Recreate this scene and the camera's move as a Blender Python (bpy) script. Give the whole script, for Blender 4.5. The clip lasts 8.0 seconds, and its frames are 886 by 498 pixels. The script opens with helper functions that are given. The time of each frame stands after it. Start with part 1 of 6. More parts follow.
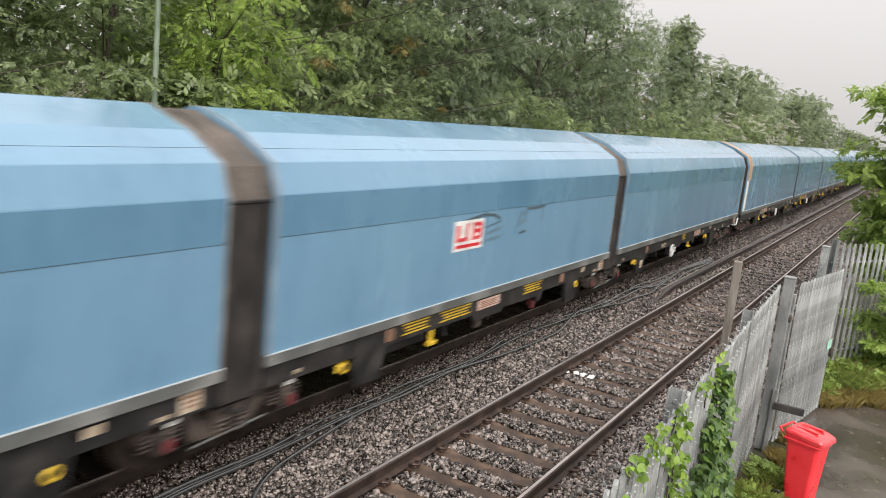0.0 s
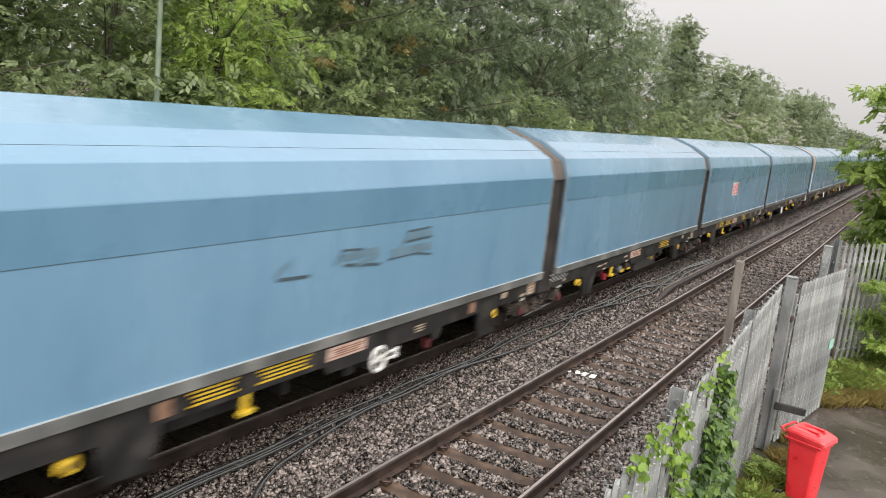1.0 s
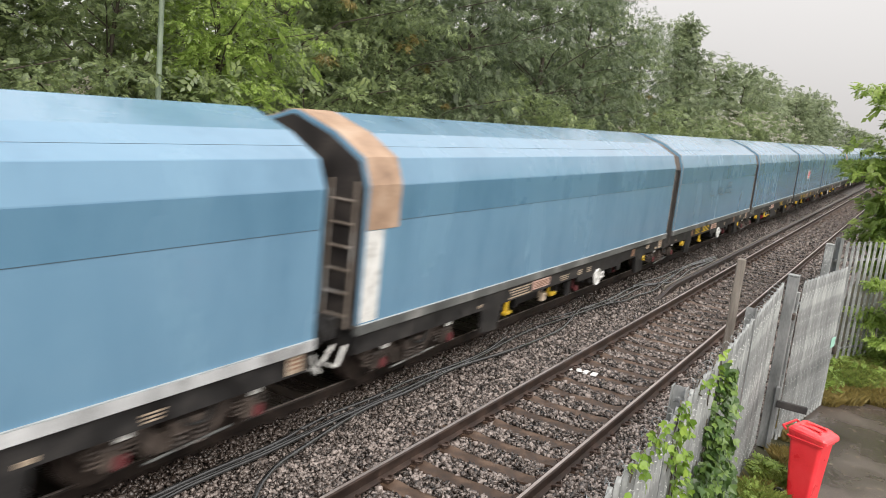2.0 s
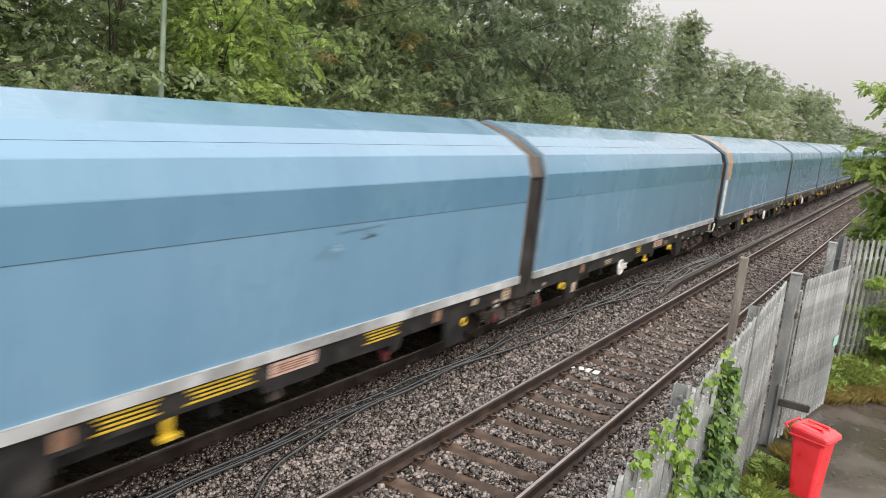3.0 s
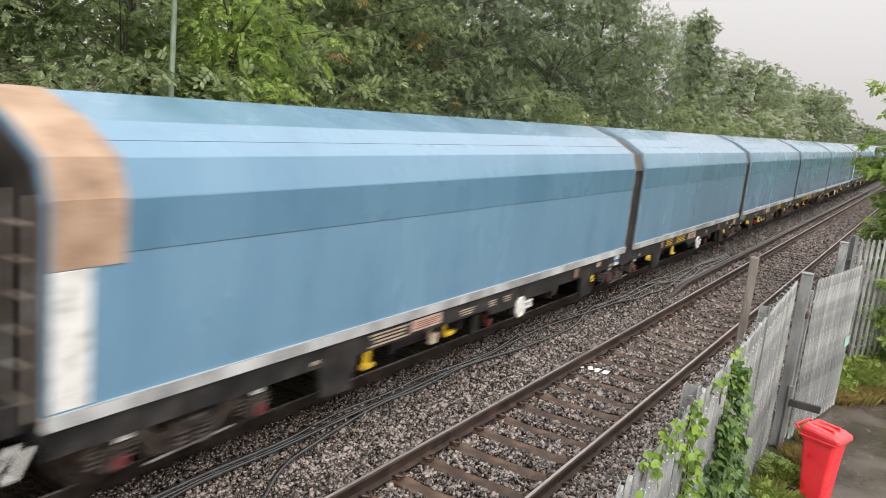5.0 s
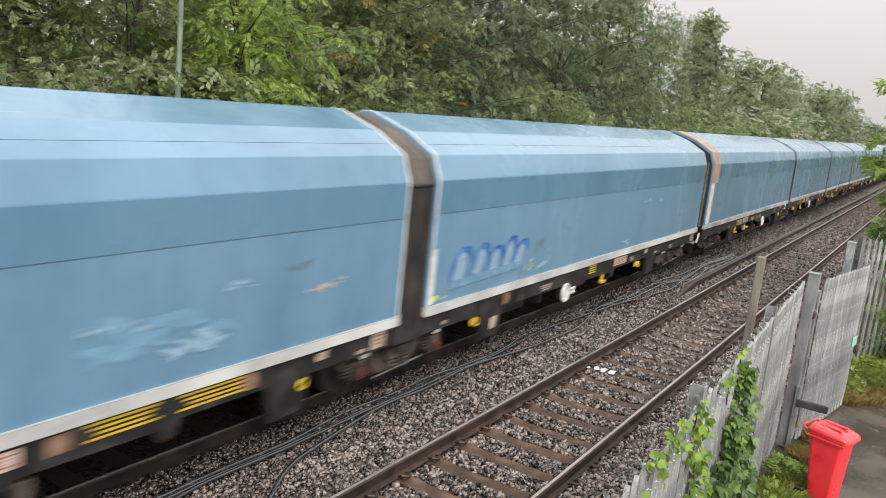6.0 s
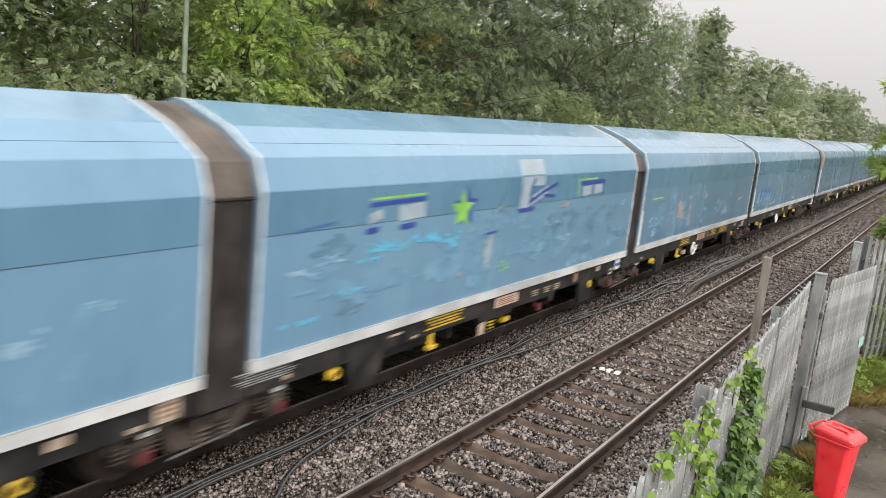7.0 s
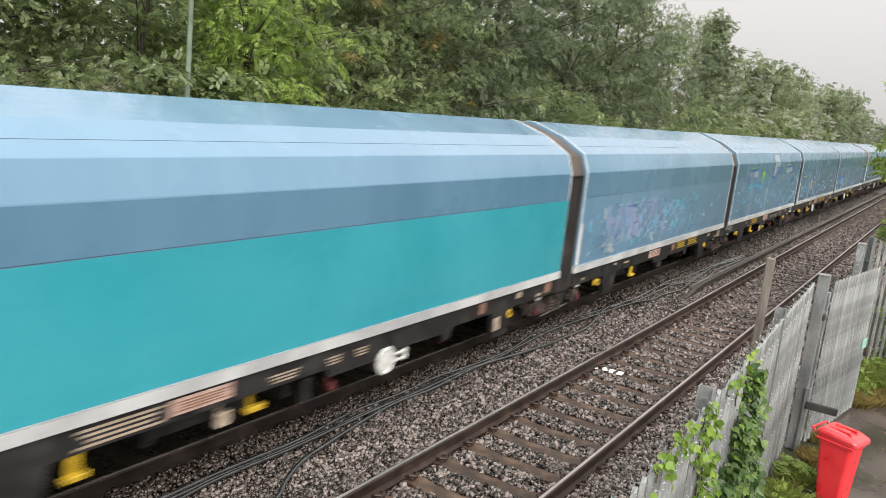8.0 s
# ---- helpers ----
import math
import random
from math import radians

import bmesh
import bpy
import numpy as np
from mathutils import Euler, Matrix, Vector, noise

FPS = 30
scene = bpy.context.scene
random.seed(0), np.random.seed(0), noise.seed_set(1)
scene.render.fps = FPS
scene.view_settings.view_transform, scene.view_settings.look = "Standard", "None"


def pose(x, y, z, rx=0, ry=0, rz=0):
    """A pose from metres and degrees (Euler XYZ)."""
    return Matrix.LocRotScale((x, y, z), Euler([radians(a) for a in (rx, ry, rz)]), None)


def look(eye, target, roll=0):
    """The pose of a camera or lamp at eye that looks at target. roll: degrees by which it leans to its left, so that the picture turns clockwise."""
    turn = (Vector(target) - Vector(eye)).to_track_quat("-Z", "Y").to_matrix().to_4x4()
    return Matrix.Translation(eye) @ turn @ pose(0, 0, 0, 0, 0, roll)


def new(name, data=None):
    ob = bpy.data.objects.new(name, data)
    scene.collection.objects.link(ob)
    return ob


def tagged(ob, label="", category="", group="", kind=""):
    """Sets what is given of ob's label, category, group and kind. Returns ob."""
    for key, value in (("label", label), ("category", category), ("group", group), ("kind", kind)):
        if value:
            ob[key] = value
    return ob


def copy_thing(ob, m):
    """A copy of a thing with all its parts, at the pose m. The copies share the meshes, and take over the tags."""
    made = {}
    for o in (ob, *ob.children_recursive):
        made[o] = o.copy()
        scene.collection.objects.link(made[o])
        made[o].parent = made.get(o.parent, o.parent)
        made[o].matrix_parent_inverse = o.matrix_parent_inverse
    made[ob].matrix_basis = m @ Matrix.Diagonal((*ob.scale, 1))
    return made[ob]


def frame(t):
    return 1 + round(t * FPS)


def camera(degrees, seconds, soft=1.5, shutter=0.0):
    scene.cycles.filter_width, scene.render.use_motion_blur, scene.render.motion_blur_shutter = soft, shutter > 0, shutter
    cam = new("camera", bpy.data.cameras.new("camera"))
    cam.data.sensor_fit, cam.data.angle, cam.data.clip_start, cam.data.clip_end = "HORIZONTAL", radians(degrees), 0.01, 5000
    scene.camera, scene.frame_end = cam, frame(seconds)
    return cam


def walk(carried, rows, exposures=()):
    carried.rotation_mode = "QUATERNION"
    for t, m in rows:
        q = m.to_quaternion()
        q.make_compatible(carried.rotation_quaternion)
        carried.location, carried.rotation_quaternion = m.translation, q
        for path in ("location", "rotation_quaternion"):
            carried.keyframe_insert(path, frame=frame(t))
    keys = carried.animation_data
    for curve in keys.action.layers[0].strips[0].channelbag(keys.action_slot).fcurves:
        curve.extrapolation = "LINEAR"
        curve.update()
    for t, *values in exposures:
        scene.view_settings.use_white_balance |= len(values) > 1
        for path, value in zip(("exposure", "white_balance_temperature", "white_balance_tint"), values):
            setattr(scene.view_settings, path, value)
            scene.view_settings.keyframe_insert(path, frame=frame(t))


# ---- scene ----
# camera: hand-held on the spot, slowly panning left
EYE = Vector((0.0, 0.0, 3.983))
cam = camera(58.18, 8.0, soft=0.5, shutter=0.26)


def aim(yaw, pitch, roll):
    a, b = radians(yaw), radians(pitch)
    way = Vector((-math.sin(a) * math.cos(b), math.cos(a) * math.cos(b), math.sin(b)))
    return look(EYE, EYE + way * 10, roll)


TURNS = [
    (0.0, 30.258, -10.210, 5.982),
    (0.5, 30.312, -10.231, 6.019),
    (1.0, 30.372, -10.277, 6.049),
    (1.5, 30.418, -10.347, 6.051),
    (3.0, 30.616, -10.605, 6.096),
    (3.5, 30.743, -10.645, 6.097),
    (4.0, 30.897, -10.681, 6.105),
    (4.5, 31.078, -10.693, 6.081),
    (6.0, 31.709, -10.763, 5.924),
    (6.5, 31.929, -10.762, 5.851),
    (7.0, 32.082, -10.772, 5.827),
    (7.5, 32.206, -10.776, 5.884),
    (8.0, 32.302, -10.816, 6.024),
]
walk(cam, [(t, aim(a, b, c)) for t, a, b, c in TURNS])

# overcast, rainy daylight
world = bpy.data.worlds.new("overcast")
scene.world = world
world.use_nodes = True
wn, wl = world.node_tree.nodes, world.node_tree.links
sky = wn.new("ShaderNodeTexSky")
sky.sky_type = "NISHITA"
sky.sun_disc = False
sky.sun_elevation, sky.sun_rotation = radians(40), radians(130)
sky.air_density, sky.dust_density = 1.5, 4.0
grey = wn.new("ShaderNodeHueSaturation")
grey.inputs["Saturation"].default_value = 0.12
clouds = wn.new("ShaderNodeTexNoise")
clouds.inputs["Scale"].default_value = 2.2
clouds.inputs["Detail"].default_value = 4
cloud_ramp = wn.new("ShaderNodeMapRange")
cloud_ramp.inputs["To Min"].default_value, cloud_ramp.inputs["To Max"].default_value = 0.94, 1.06
# an overcast sky is about three times as bright overhead as at the horizon
spot = wn.new("ShaderNodeTexCoord")
split = wn.new("ShaderNodeSeparateXYZ")
rise = wn.new("ShaderNodeMapRange")
rise.inputs["From Min"].default_value, rise.inputs["From Max"].default_value = 0.0, 1.0
rise.inputs["To Min"].default_value, rise.inputs["To Max"].default_value = 5.7, 15.5
cloudy = wn.new("ShaderNodeVectorMath")
cloudy.operation = "SCALE"
cloudy.inputs[0].default_value = (1.015, 0.984, 0.97)
shade = wn.new("ShaderNodeMath")
shade.operation = "MULTIPLY"
wl.new(spot.outputs["Generated"], split.inputs[0])
wl.new(split.outputs["Z"], rise.inputs["Value"])
wl.new(rise.outputs[0], shade.inputs[0])
mixer = wn.new("ShaderNodeMix")
mixer.data_type = "RGBA"
mixer.inputs["Factor"].default_value = 0.86
wl.new(sky.outputs[0], grey.inputs["Color"])
wl.new(grey.outputs[0], mixer.inputs[6])
wl.new(clouds.outputs["Fac"], cloud_ramp.inputs["Value"])
wl.new(cloud_ramp.outputs[0], shade.inputs[1])
wl.new(shade.outputs[0], cloudy.inputs["Scale"])
wl.new(cloudy.outputs[0], mixer.inputs[7])
wl.new(mixer.outputs[2], wn["Background"].inputs["Color"])
wn["Background"].inputs["Strength"].default_value = 0.09

sun = new("sun", bpy.data.lights.new("sun", "SUN"))
sun.data.energy, sun.data.angle, sun.data.color = 2.2, radians(60), (1.0, 0.95, 0.88)
sun.matrix_world = look((0, 0, 13), (-12, 10, 0))
scene.view_settings.exposure = 0.5


# ---- materials ----
def surface(name, colours, rough=(0.4, 0.6), metal=0.0, scale=6.0, fine=60.0, bump=0.1, vary=0.0, stretch=(1, 1, 1), coat=0.0, island=0.0):
    """Two scales of noise through a ramp of colours, uneven gloss and fine relief."""
    m = bpy.data.materials.new(name)
    m.use_nodes = True
    n, l = m.node_tree.nodes, m.node_tree.links
    b = n["Principled BSDF"]
    co = n.new("ShaderNodeTexCoord")
    mp = n.new("ShaderNodeMapping")
    mp.inputs["Scale"].default_value = stretch
    l.new(co.outputs["Object"], mp.inputs["Vector"])
    big, small = n.new("ShaderNodeTexNoise"), n.new("ShaderNodeTexNoise")
    big.inputs["Scale"].default_value, small.inputs["Scale"].default_value = scale, fine
    big.inputs["Detail"].default_value, small.inputs["Detail"].default_value = 5, 3
    l.new(mp.outputs[0], big.inputs["Vector"])
    l.new(mp.outputs[0], small.inputs["Vector"])
    add = n.new("ShaderNodeMath")
    add.operation = "MULTIPLY_ADD"
    add.inputs[1].default_value = 0.3
    l.new(small.outputs["Fac"], add.inputs[0])
    l.new(big.outputs["Fac"], add.inputs[2])
    last = add.outputs[0]
    if vary or island:
        info = n.new("ShaderNodeNewGeometry" if island else "ShaderNodeObjectInfo")
        va = n.new("ShaderNodeMath")
        va.operation = "MULTIPLY_ADD"
        va.inputs[1].default_value = island or vary
        l.new(info.outputs["Random Per Island" if island else "Random"], va.inputs[0])
        l.new(last, va.inputs[2])
        sub = n.new("ShaderNodeMath")
        sub.operation = "SUBTRACT"
        sub.inputs[1].default_value = (island or vary) / 2
        l.new(va.outputs[0], sub.inputs[0])
        last = sub.outputs[0]
    ramp = n.new("ShaderNodeValToRGB")
    e = ramp.color_ramp.elements
    lo, hi = 0.42, 0.9
    for i, c in enumerate(colours):
        at = lo + (hi - lo) * i / max(1, len(colours) - 1)
        el = e[i] if i < 2 else e.new(at)
        el.position, el.color = at, (*c, 1)
    l.new(last, ramp.inputs["Fac"])
    l.new(ramp.outputs[0], b.inputs["Base Color"])
    rr = n.new("ShaderNodeMapRange")
    rr.inputs["From Min"].default_value, rr.inputs["From Max"].default_value = 0.3, 0.7
    rr.inputs["To Min"].default_value, rr.inputs["To Max"].default_value = rough
    l.new(big.outputs["Fac"], rr.inputs["Value"])
    l.new(rr.outputs[0], b.inputs["Roughness"])
    b.inputs["Metallic"].default_value = metal
    b.inputs["Coat Weight"].default_value = coat
    b.inputs["Coat Roughness"].default_value = 0.06
    b.inputs["Coat IOR"].default_value = 1.5
    if bump:
        bp = n.new("ShaderNodeBump")
        bp.inputs["Strength"].default_value = bump
        bp.inputs["Distance"].default_value = 0.01
        l.new(add.outputs[0], bp.inputs["Height"])
        l.new(bp.outputs[0], b.inputs["Normal"])
    return m


def spotted(m, colour, scale, above, size=0.04):
    """Pale specks of dried drops and lichen over a material."""
    n, l = m.node_tree.nodes, m.node_tree.links
    b = n["Principled BSDF"]
    was = b.inputs["Base Color"].links[0].from_socket
    co = n.new("ShaderNodeTexCoord")
    ns = n.new("ShaderNodeTexNoise")
    ns.inputs["Scale"].default_value, ns.inputs["Detail"].default_value = scale, 2
    l.new(co.outputs["Object"], ns.inputs["Vector"])
    st = n.new("ShaderNodeMapRange")
    st.inputs["From Min"].default_value, st.inputs["From Max"].default_value = above, above + size
    l.new(ns.outputs["Fac"], st.inputs["Value"])
    mx = n.new("ShaderNodeMix")
    mx.data_type = "RGBA"
    l.new(st.outputs[0], mx.inputs["Factor"])
    l.new(was, mx.inputs[6])
    mx.inputs[7].default_value = (*colour, 1)
    l.new(mx.outputs[2], b.inputs["Base Color"])


def stony(name, colours, scale):
    """Crushed stones too far off to build one by one: cells of their own tone with dark joints."""
    m = surface(name, colours, (0.25, 0.5), 0, 6, 60, 0.3)
    n, l = m.node_tree.nodes, m.node_tree.links
    b = n["Principled BSDF"]
    co = n.new("ShaderNodeTexCoord")
    cell = n.new("ShaderNodeTexVoronoi")
    cell.inputs["Scale"].default_value = scale
    l.new(co.outputs["Object"], cell.inputs["Vector"])
    tone = n.new("ShaderNodeSeparateColor")
    l.new(cell.outputs["Color"], tone.inputs[0])
    ramp = n.new("ShaderNodeValToRGB")
    e = ramp.color_ramp.elements
    for i, c in enumerate(colours):
        el = e[i] if i < 2 else e.new(1.0)
        el.position, el.color = i / (len(colours) - 1), (*c, 1)
    l.new(tone.outputs[0], ramp.inputs["Fac"])
    l.new(ramp.outputs[0], b.inputs["Base Color"])
    bp = n.new("ShaderNodeBump")
    bp.invert = True
    bp.inputs["Strength"].default_value, bp.inputs["Distance"].default_value = 1.0, 0.03
    l.new(cell.outputs["Distance"], bp.inputs["Height"])
    l.new(bp.outputs[0], b.inputs["Normal"])
    return m


def dust_shaded(m, x_full, x_none, colour, most):
    """Brown brake dust and the train's shade in one colour, thick along the running rail, thinning out away from it."""
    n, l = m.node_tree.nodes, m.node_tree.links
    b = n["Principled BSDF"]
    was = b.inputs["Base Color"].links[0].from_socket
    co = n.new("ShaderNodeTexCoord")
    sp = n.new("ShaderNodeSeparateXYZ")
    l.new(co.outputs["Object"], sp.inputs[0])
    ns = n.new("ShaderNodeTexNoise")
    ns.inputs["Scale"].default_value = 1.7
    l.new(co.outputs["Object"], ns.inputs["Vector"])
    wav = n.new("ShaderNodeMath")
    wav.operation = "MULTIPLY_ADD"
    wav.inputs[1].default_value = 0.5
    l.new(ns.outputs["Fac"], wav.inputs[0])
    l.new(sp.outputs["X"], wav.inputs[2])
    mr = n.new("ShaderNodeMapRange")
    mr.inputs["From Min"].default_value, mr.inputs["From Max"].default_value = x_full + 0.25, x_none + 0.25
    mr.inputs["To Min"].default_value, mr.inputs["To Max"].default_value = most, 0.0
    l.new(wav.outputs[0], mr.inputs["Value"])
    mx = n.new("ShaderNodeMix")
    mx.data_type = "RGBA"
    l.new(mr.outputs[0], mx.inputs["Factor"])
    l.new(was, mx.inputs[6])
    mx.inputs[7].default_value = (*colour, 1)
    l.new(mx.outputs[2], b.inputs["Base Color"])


def leafy(name, colours, rough=0.35, through_light=0.3):
    """Leaves: each one its own green, a little light passes through."""
    m = bpy.data.materials.new(name)
    m.use_nodes = True
    n, l = m.node_tree.nodes, m.node_tree.links
    b = n["Principled BSDF"]
    geo = n.new("ShaderNodeNewGeometry")
    co = n.new("ShaderNodeTexCoord")
    big = n.new("ShaderNodeTexNoise")
    big.inputs["Scale"].default_value = 0.55
    big.inputs["Detail"].default_value = 3
    l.new(co.outputs["Object"], big.inputs["Vector"])
    mul = n.new("ShaderNodeMath")
    mul.operation = "MULTIPLY_ADD"
    mul.inputs[1].default_value = 0.45
    l.new(geo.outputs["Random Per Island"], mul.inputs[0])
    l.new(big.outputs["Fac"], mul.inputs[2])
    ramp = n.new("ShaderNodeValToRGB")
    e = ramp.color_ramp.elements
    for i, c in enumerate(colours):
        at = 0.4 + 0.65 * i / (len(colours) - 1)
        el = e[i] if i < 2 else e.new(min(at, 1))
        el.position, el.color = min(at, 1), (*c, 1)
    l.new(mul.outputs[0], ramp.inputs["Fac"])
    l.new(ramp.outputs[0], b.inputs["Base Color"])
    b.inputs["Roughness"].default_value = rough
    tr = n.new("ShaderNodeBsdfTranslucent")
    l.new(ramp.outputs[0], tr.inputs["Color"])
    mx = n.new("ShaderNodeMixShader")
    mx.inputs[0].default_value = through_light
    l.new(b.outputs[0], mx.inputs[1])
    l.new(tr.outputs[0], mx.inputs[2])
    l.new(mx.outputs[0], n["Material Output"].inputs["Surface"])
    return m


def plain(name, colour, rough=0.5, metal=0.0):
    d = [max(0, c * 0.8) for c in colour]
    return surface(name, [d, colour, [min(1, c * 1.12) for c in colour]], (rough * 0.8, min(1, rough * 1.2)), metal, 5, 50, 0.03)


WAGON_BLUE = surface("wagon_blue_paint", [(0.108, 0.218, 0.326), (0.146, 0.277, 0.402), (0.166, 0.305, 0.432)], (0.18, 0.3), 0, 0.7, 9, 0.006, vary=0.14, stretch=(1, 1.2, 0.35), coat=0.45)
WAGON_TEAL = surface("fresh_teal_paint", [(0.028, 0.30, 0.365), (0.042, 0.345, 0.42), (0.054, 0.375, 0.45)], (0.15, 0.25), 0, 0.6, 9, 0.01, coat=0.3)
WAGON_UPPER = surface("darker_upper_panel_paint", [(0.078, 0.176, 0.272), (0.108, 0.228, 0.34), (0.126, 0.254, 0.368)], (0.18, 0.32), 0, 0.7, 9, 0.006, vary=0.12, stretch=(1, 1.2, 0.35), coat=0.45)
SEAM = plain("seam_shadow", (0.07, 0.12, 0.16), 0.6)
TRIM = surface("pale_end_trim", [(0.12, 0.095, 0.075), (0.22, 0.185, 0.155), (0.36, 0.35, 0.34)], (0.4, 0.6), 0, 2, 30, 0.1, stretch=(1, 1, 1.5))
HOOD = surface("dirty_hood_rubber", [(0.012, 0.0105, 0.0105), (0.025, 0.0215, 0.021), (0.054, 0.045, 0.04)], (0.5, 0.8), 0, 2.5, 25, 0.3, vary=0.1)
HOOD_TOP = surface("dusty_brown_hood_top", [(0.05, 0.041, 0.035), (0.105, 0.086, 0.073), (0.165, 0.138, 0.118)], (0.5, 0.8), 0, 2.5, 25, 0.3, vary=0.12)
HOOD_TAN = surface("rusty_end_hood", [(0.22, 0.14, 0.095), (0.40, 0.27, 0.185), (0.48, 0.36, 0.27)], (0.5, 0.8), 0, 2.5, 25, 0.2)
FRAME_BLACK = surface("grimy_underframe", [(0.010, 0.010, 0.0105), (0.025, 0.0242, 0.0245), (0.058, 0.053, 0.05)], (0.35, 0.7), 0.1, 3, 30, 0.3, vary=0.08)
BOGIE = surface("rusty_bogie_steel", [(0.022, 0.018, 0.016), (0.07, 0.055, 0.047), (0.16, 0.125, 0.105)], (0.4, 0.75), 0.15, 5, 40, 0.4)
WHEEL = surface("worn_wheel_steel", [(0.02, 0.017, 0.015), (0.06, 0.045, 0.038), (0.1, 0.08, 0.07)], (0.35, 0.6), 0.5, 6, 50, 0.2)
STRIPE_GREY = surface("grey_sill_paint", [(0.07, 0.074, 0.073), (0.12, 0.125, 0.122), (0.26, 0.26, 0.25)], (0.35, 0.6), 0, 1.3, 30, 0.1, stretch=(1, 1.5, 1))
STRIPE_PATCHY = surface("patchy_white_sill_paint", [(0.16, 0.16, 0.16), (0.42, 0.43, 0.44), (0.62, 0.63, 0.64)], (0.35, 0.6), 0, 1.1, 30, 0.1, stretch=(1, 2.0, 1))
STRIPE_WHITE = surface("white_sill_paint", [(0.36, 0.365, 0.37), (0.55, 0.56, 0.565), (0.68, 0.69, 0.69)], (0.35, 0.6), 0, 1.1, 30, 0.1, stretch=(1, 1.5, 1))
YELLOW = surface("yellow_paint", [(0.38, 0.24, 0.02), (0.62, 0.41, 0.03), (0.72, 0.51, 0.05)], (0.35, 0.6), 0, 8, 60, 0.1)
WHITE = surface("white_paint", [(0.45, 0.44, 0.42), (0.72, 0.72, 0.70), (0.8, 0.8, 0.78)], (0.35, 0.6), 0, 8, 60, 0.1)
PINK = surface("faded_pink_notice", [(0.42, 0.24, 0.19), (0.62, 0.42, 0.36), (0.72, 0.6, 0.55)], (0.45, 0.7), 0, 7, 60, 0.05)
CREAM = surface("cream_data_plate", [(0.25, 0.18, 0.13), (0.45, 0.36, 0.27), (0.56, 0.48, 0.38)], (0.45, 0.7), 0, 8, 60, 0.05)
RUST = surface("rust_brown_plate", [(0.13, 0.065, 0.04), (0.26, 0.15, 0.10), (0.36, 0.24, 0.17)], (0.5, 0.8), 0, 8, 60, 0.2)
RED = surface("red_paint", [(0.4, 0.015, 0.02), (0.62, 0.02, 0.035), (0.68, 0.05, 0.06)], (0.35, 0.6), 0, 8, 60, 0.05)
DARK_RED = plain("dull_red_axle_cap", (0.13, 0.03, 0.033), 0.6)
FITTING_RED = plain("dirty_red_fitting", (0.24, 0.02, 0.032), 0.5)
DRIP = plain("pale_edge_paint", (0.42, 0.45, 0.46), 0.5)
ROOF_SEAM = plain("roof_seam", (0.13, 0.19, 0.24), 0.5)
LABEL_BLUE = plain("blue_label", (0.04, 0.14, 0.45), 0.5)
PORCELAIN = plain("dirty_porcelain", (0.16, 0.12, 0.10), 0.4)
RAIL_SIDE = surface("rusty_rail_side", [(0.018, 0.011, 0.009), (0.042, 0.026, 0.02), (0.095, 0.06, 0.046)], (0.5, 0.8), 0.1, 4, 70, 0.3)
RAIL_HEAD = surface("wet_polished_rail_head", [(0.32, 0.265, 0.24), (0.46, 0.395, 0.365), (0.56, 0.50, 0.47)], (0.32, 0.5), 0.7, 3, 30, 0.03, stretch=(3, 0.2, 1))
THIRD = surface("dull_conductor_rail", [(0.025, 0.018, 0.016), (0.06, 0.045, 0.04), (0.10, 0.08, 0.07)], (0.3, 0.5), 0.4, 4, 40, 0.2)
SLEEPER = surface("wet_brown_concrete", [(0.03, 0.017, 0.01), (0.068, 0.04, 0.025), (0.145, 0.093, 0.063)], (0.45, 0.75), 0, 5, 70, 0.35, vary=0.18)
STONE = surface("wet_granite_ballast", [(0.024, 0.019, 0.016), (0.126, 0.102, 0.09), (0.33, 0.278, 0.252)], (0.12, 0.34), 0, 14, 90, 0.25, island=0.6)
BED = stony("ballast_bed", [(0.012, 0.010, 0.009), (0.075, 0.062, 0.055), (0.21, 0.178, 0.16)], 19)
# darker copies of rail side and sleeper, with the shade under the train painted in
RAIL_SHADED = surface("shaded_rail_side", [(0.010, 0.007, 0.006), (0.022, 0.015, 0.012), (0.05, 0.034, 0.027)], (0.45, 0.75), 0.1, 4, 70, 0.3)
SLEEPER_SHADED = surface("shaded_concrete", [(0.012, 0.009, 0.007), (0.026, 0.019, 0.015), (0.05, 0.038, 0.03)], (0.4, 0.7), 0, 5, 70, 0.35, vary=0.15)
# the brown holds brake dust and painted shade beside and below the train
dust_shaded(STONE, -6.1, -5.2, (0.028, 0.020, 0.016), 0.85)
dust_shaded(BED, -6.2, -5.35, (0.02, 0.014, 0.011), 0.85)
CLIP = plain("rusty_spring_clip", (0.07, 0.045, 0.035), 0.5, 0.3)
CABLE = surface("wet_dark_cable", [(0.010, 0.010, 0.010), (0.022, 0.022, 0.022), (0.05, 0.05, 0.05)], (0.2, 0.3), 0, 6, 60, 0.03, coat=1.0)
CABLE.node_tree.nodes["Principled BSDF"].inputs["Coat IOR"].default_value = 1.5
GALV = surface("weathered_galvanised_steel", [(0.125, 0.132, 0.132), (0.26, 0.272, 0.27), (0.52, 0.54, 0.53)], (0.3, 0.6), 0.3, 5, 38, 0.3, vary=0.14, stretch=(1, 1, 0.35))
GALV_DARK = surface("dull_galvanised_post", [(0.13, 0.136, 0.137), (0.22, 0.23, 0.231), (0.34, 0.35, 0.35)], (0.4, 0.65), 0.35, 5, 45, 0.15, vary=0.1, stretch=(1, 1, 0.35))
spotted(GALV, (0.72, 0.74, 0.73), 46, 0.63)
BLOSSOM = plain("cream_blossom", (0.42, 0.41, 0.34), 0.7)
WIRE = plain("razor_wire_steel", (0.33, 0.34, 0.34), 0.4, 0.6)
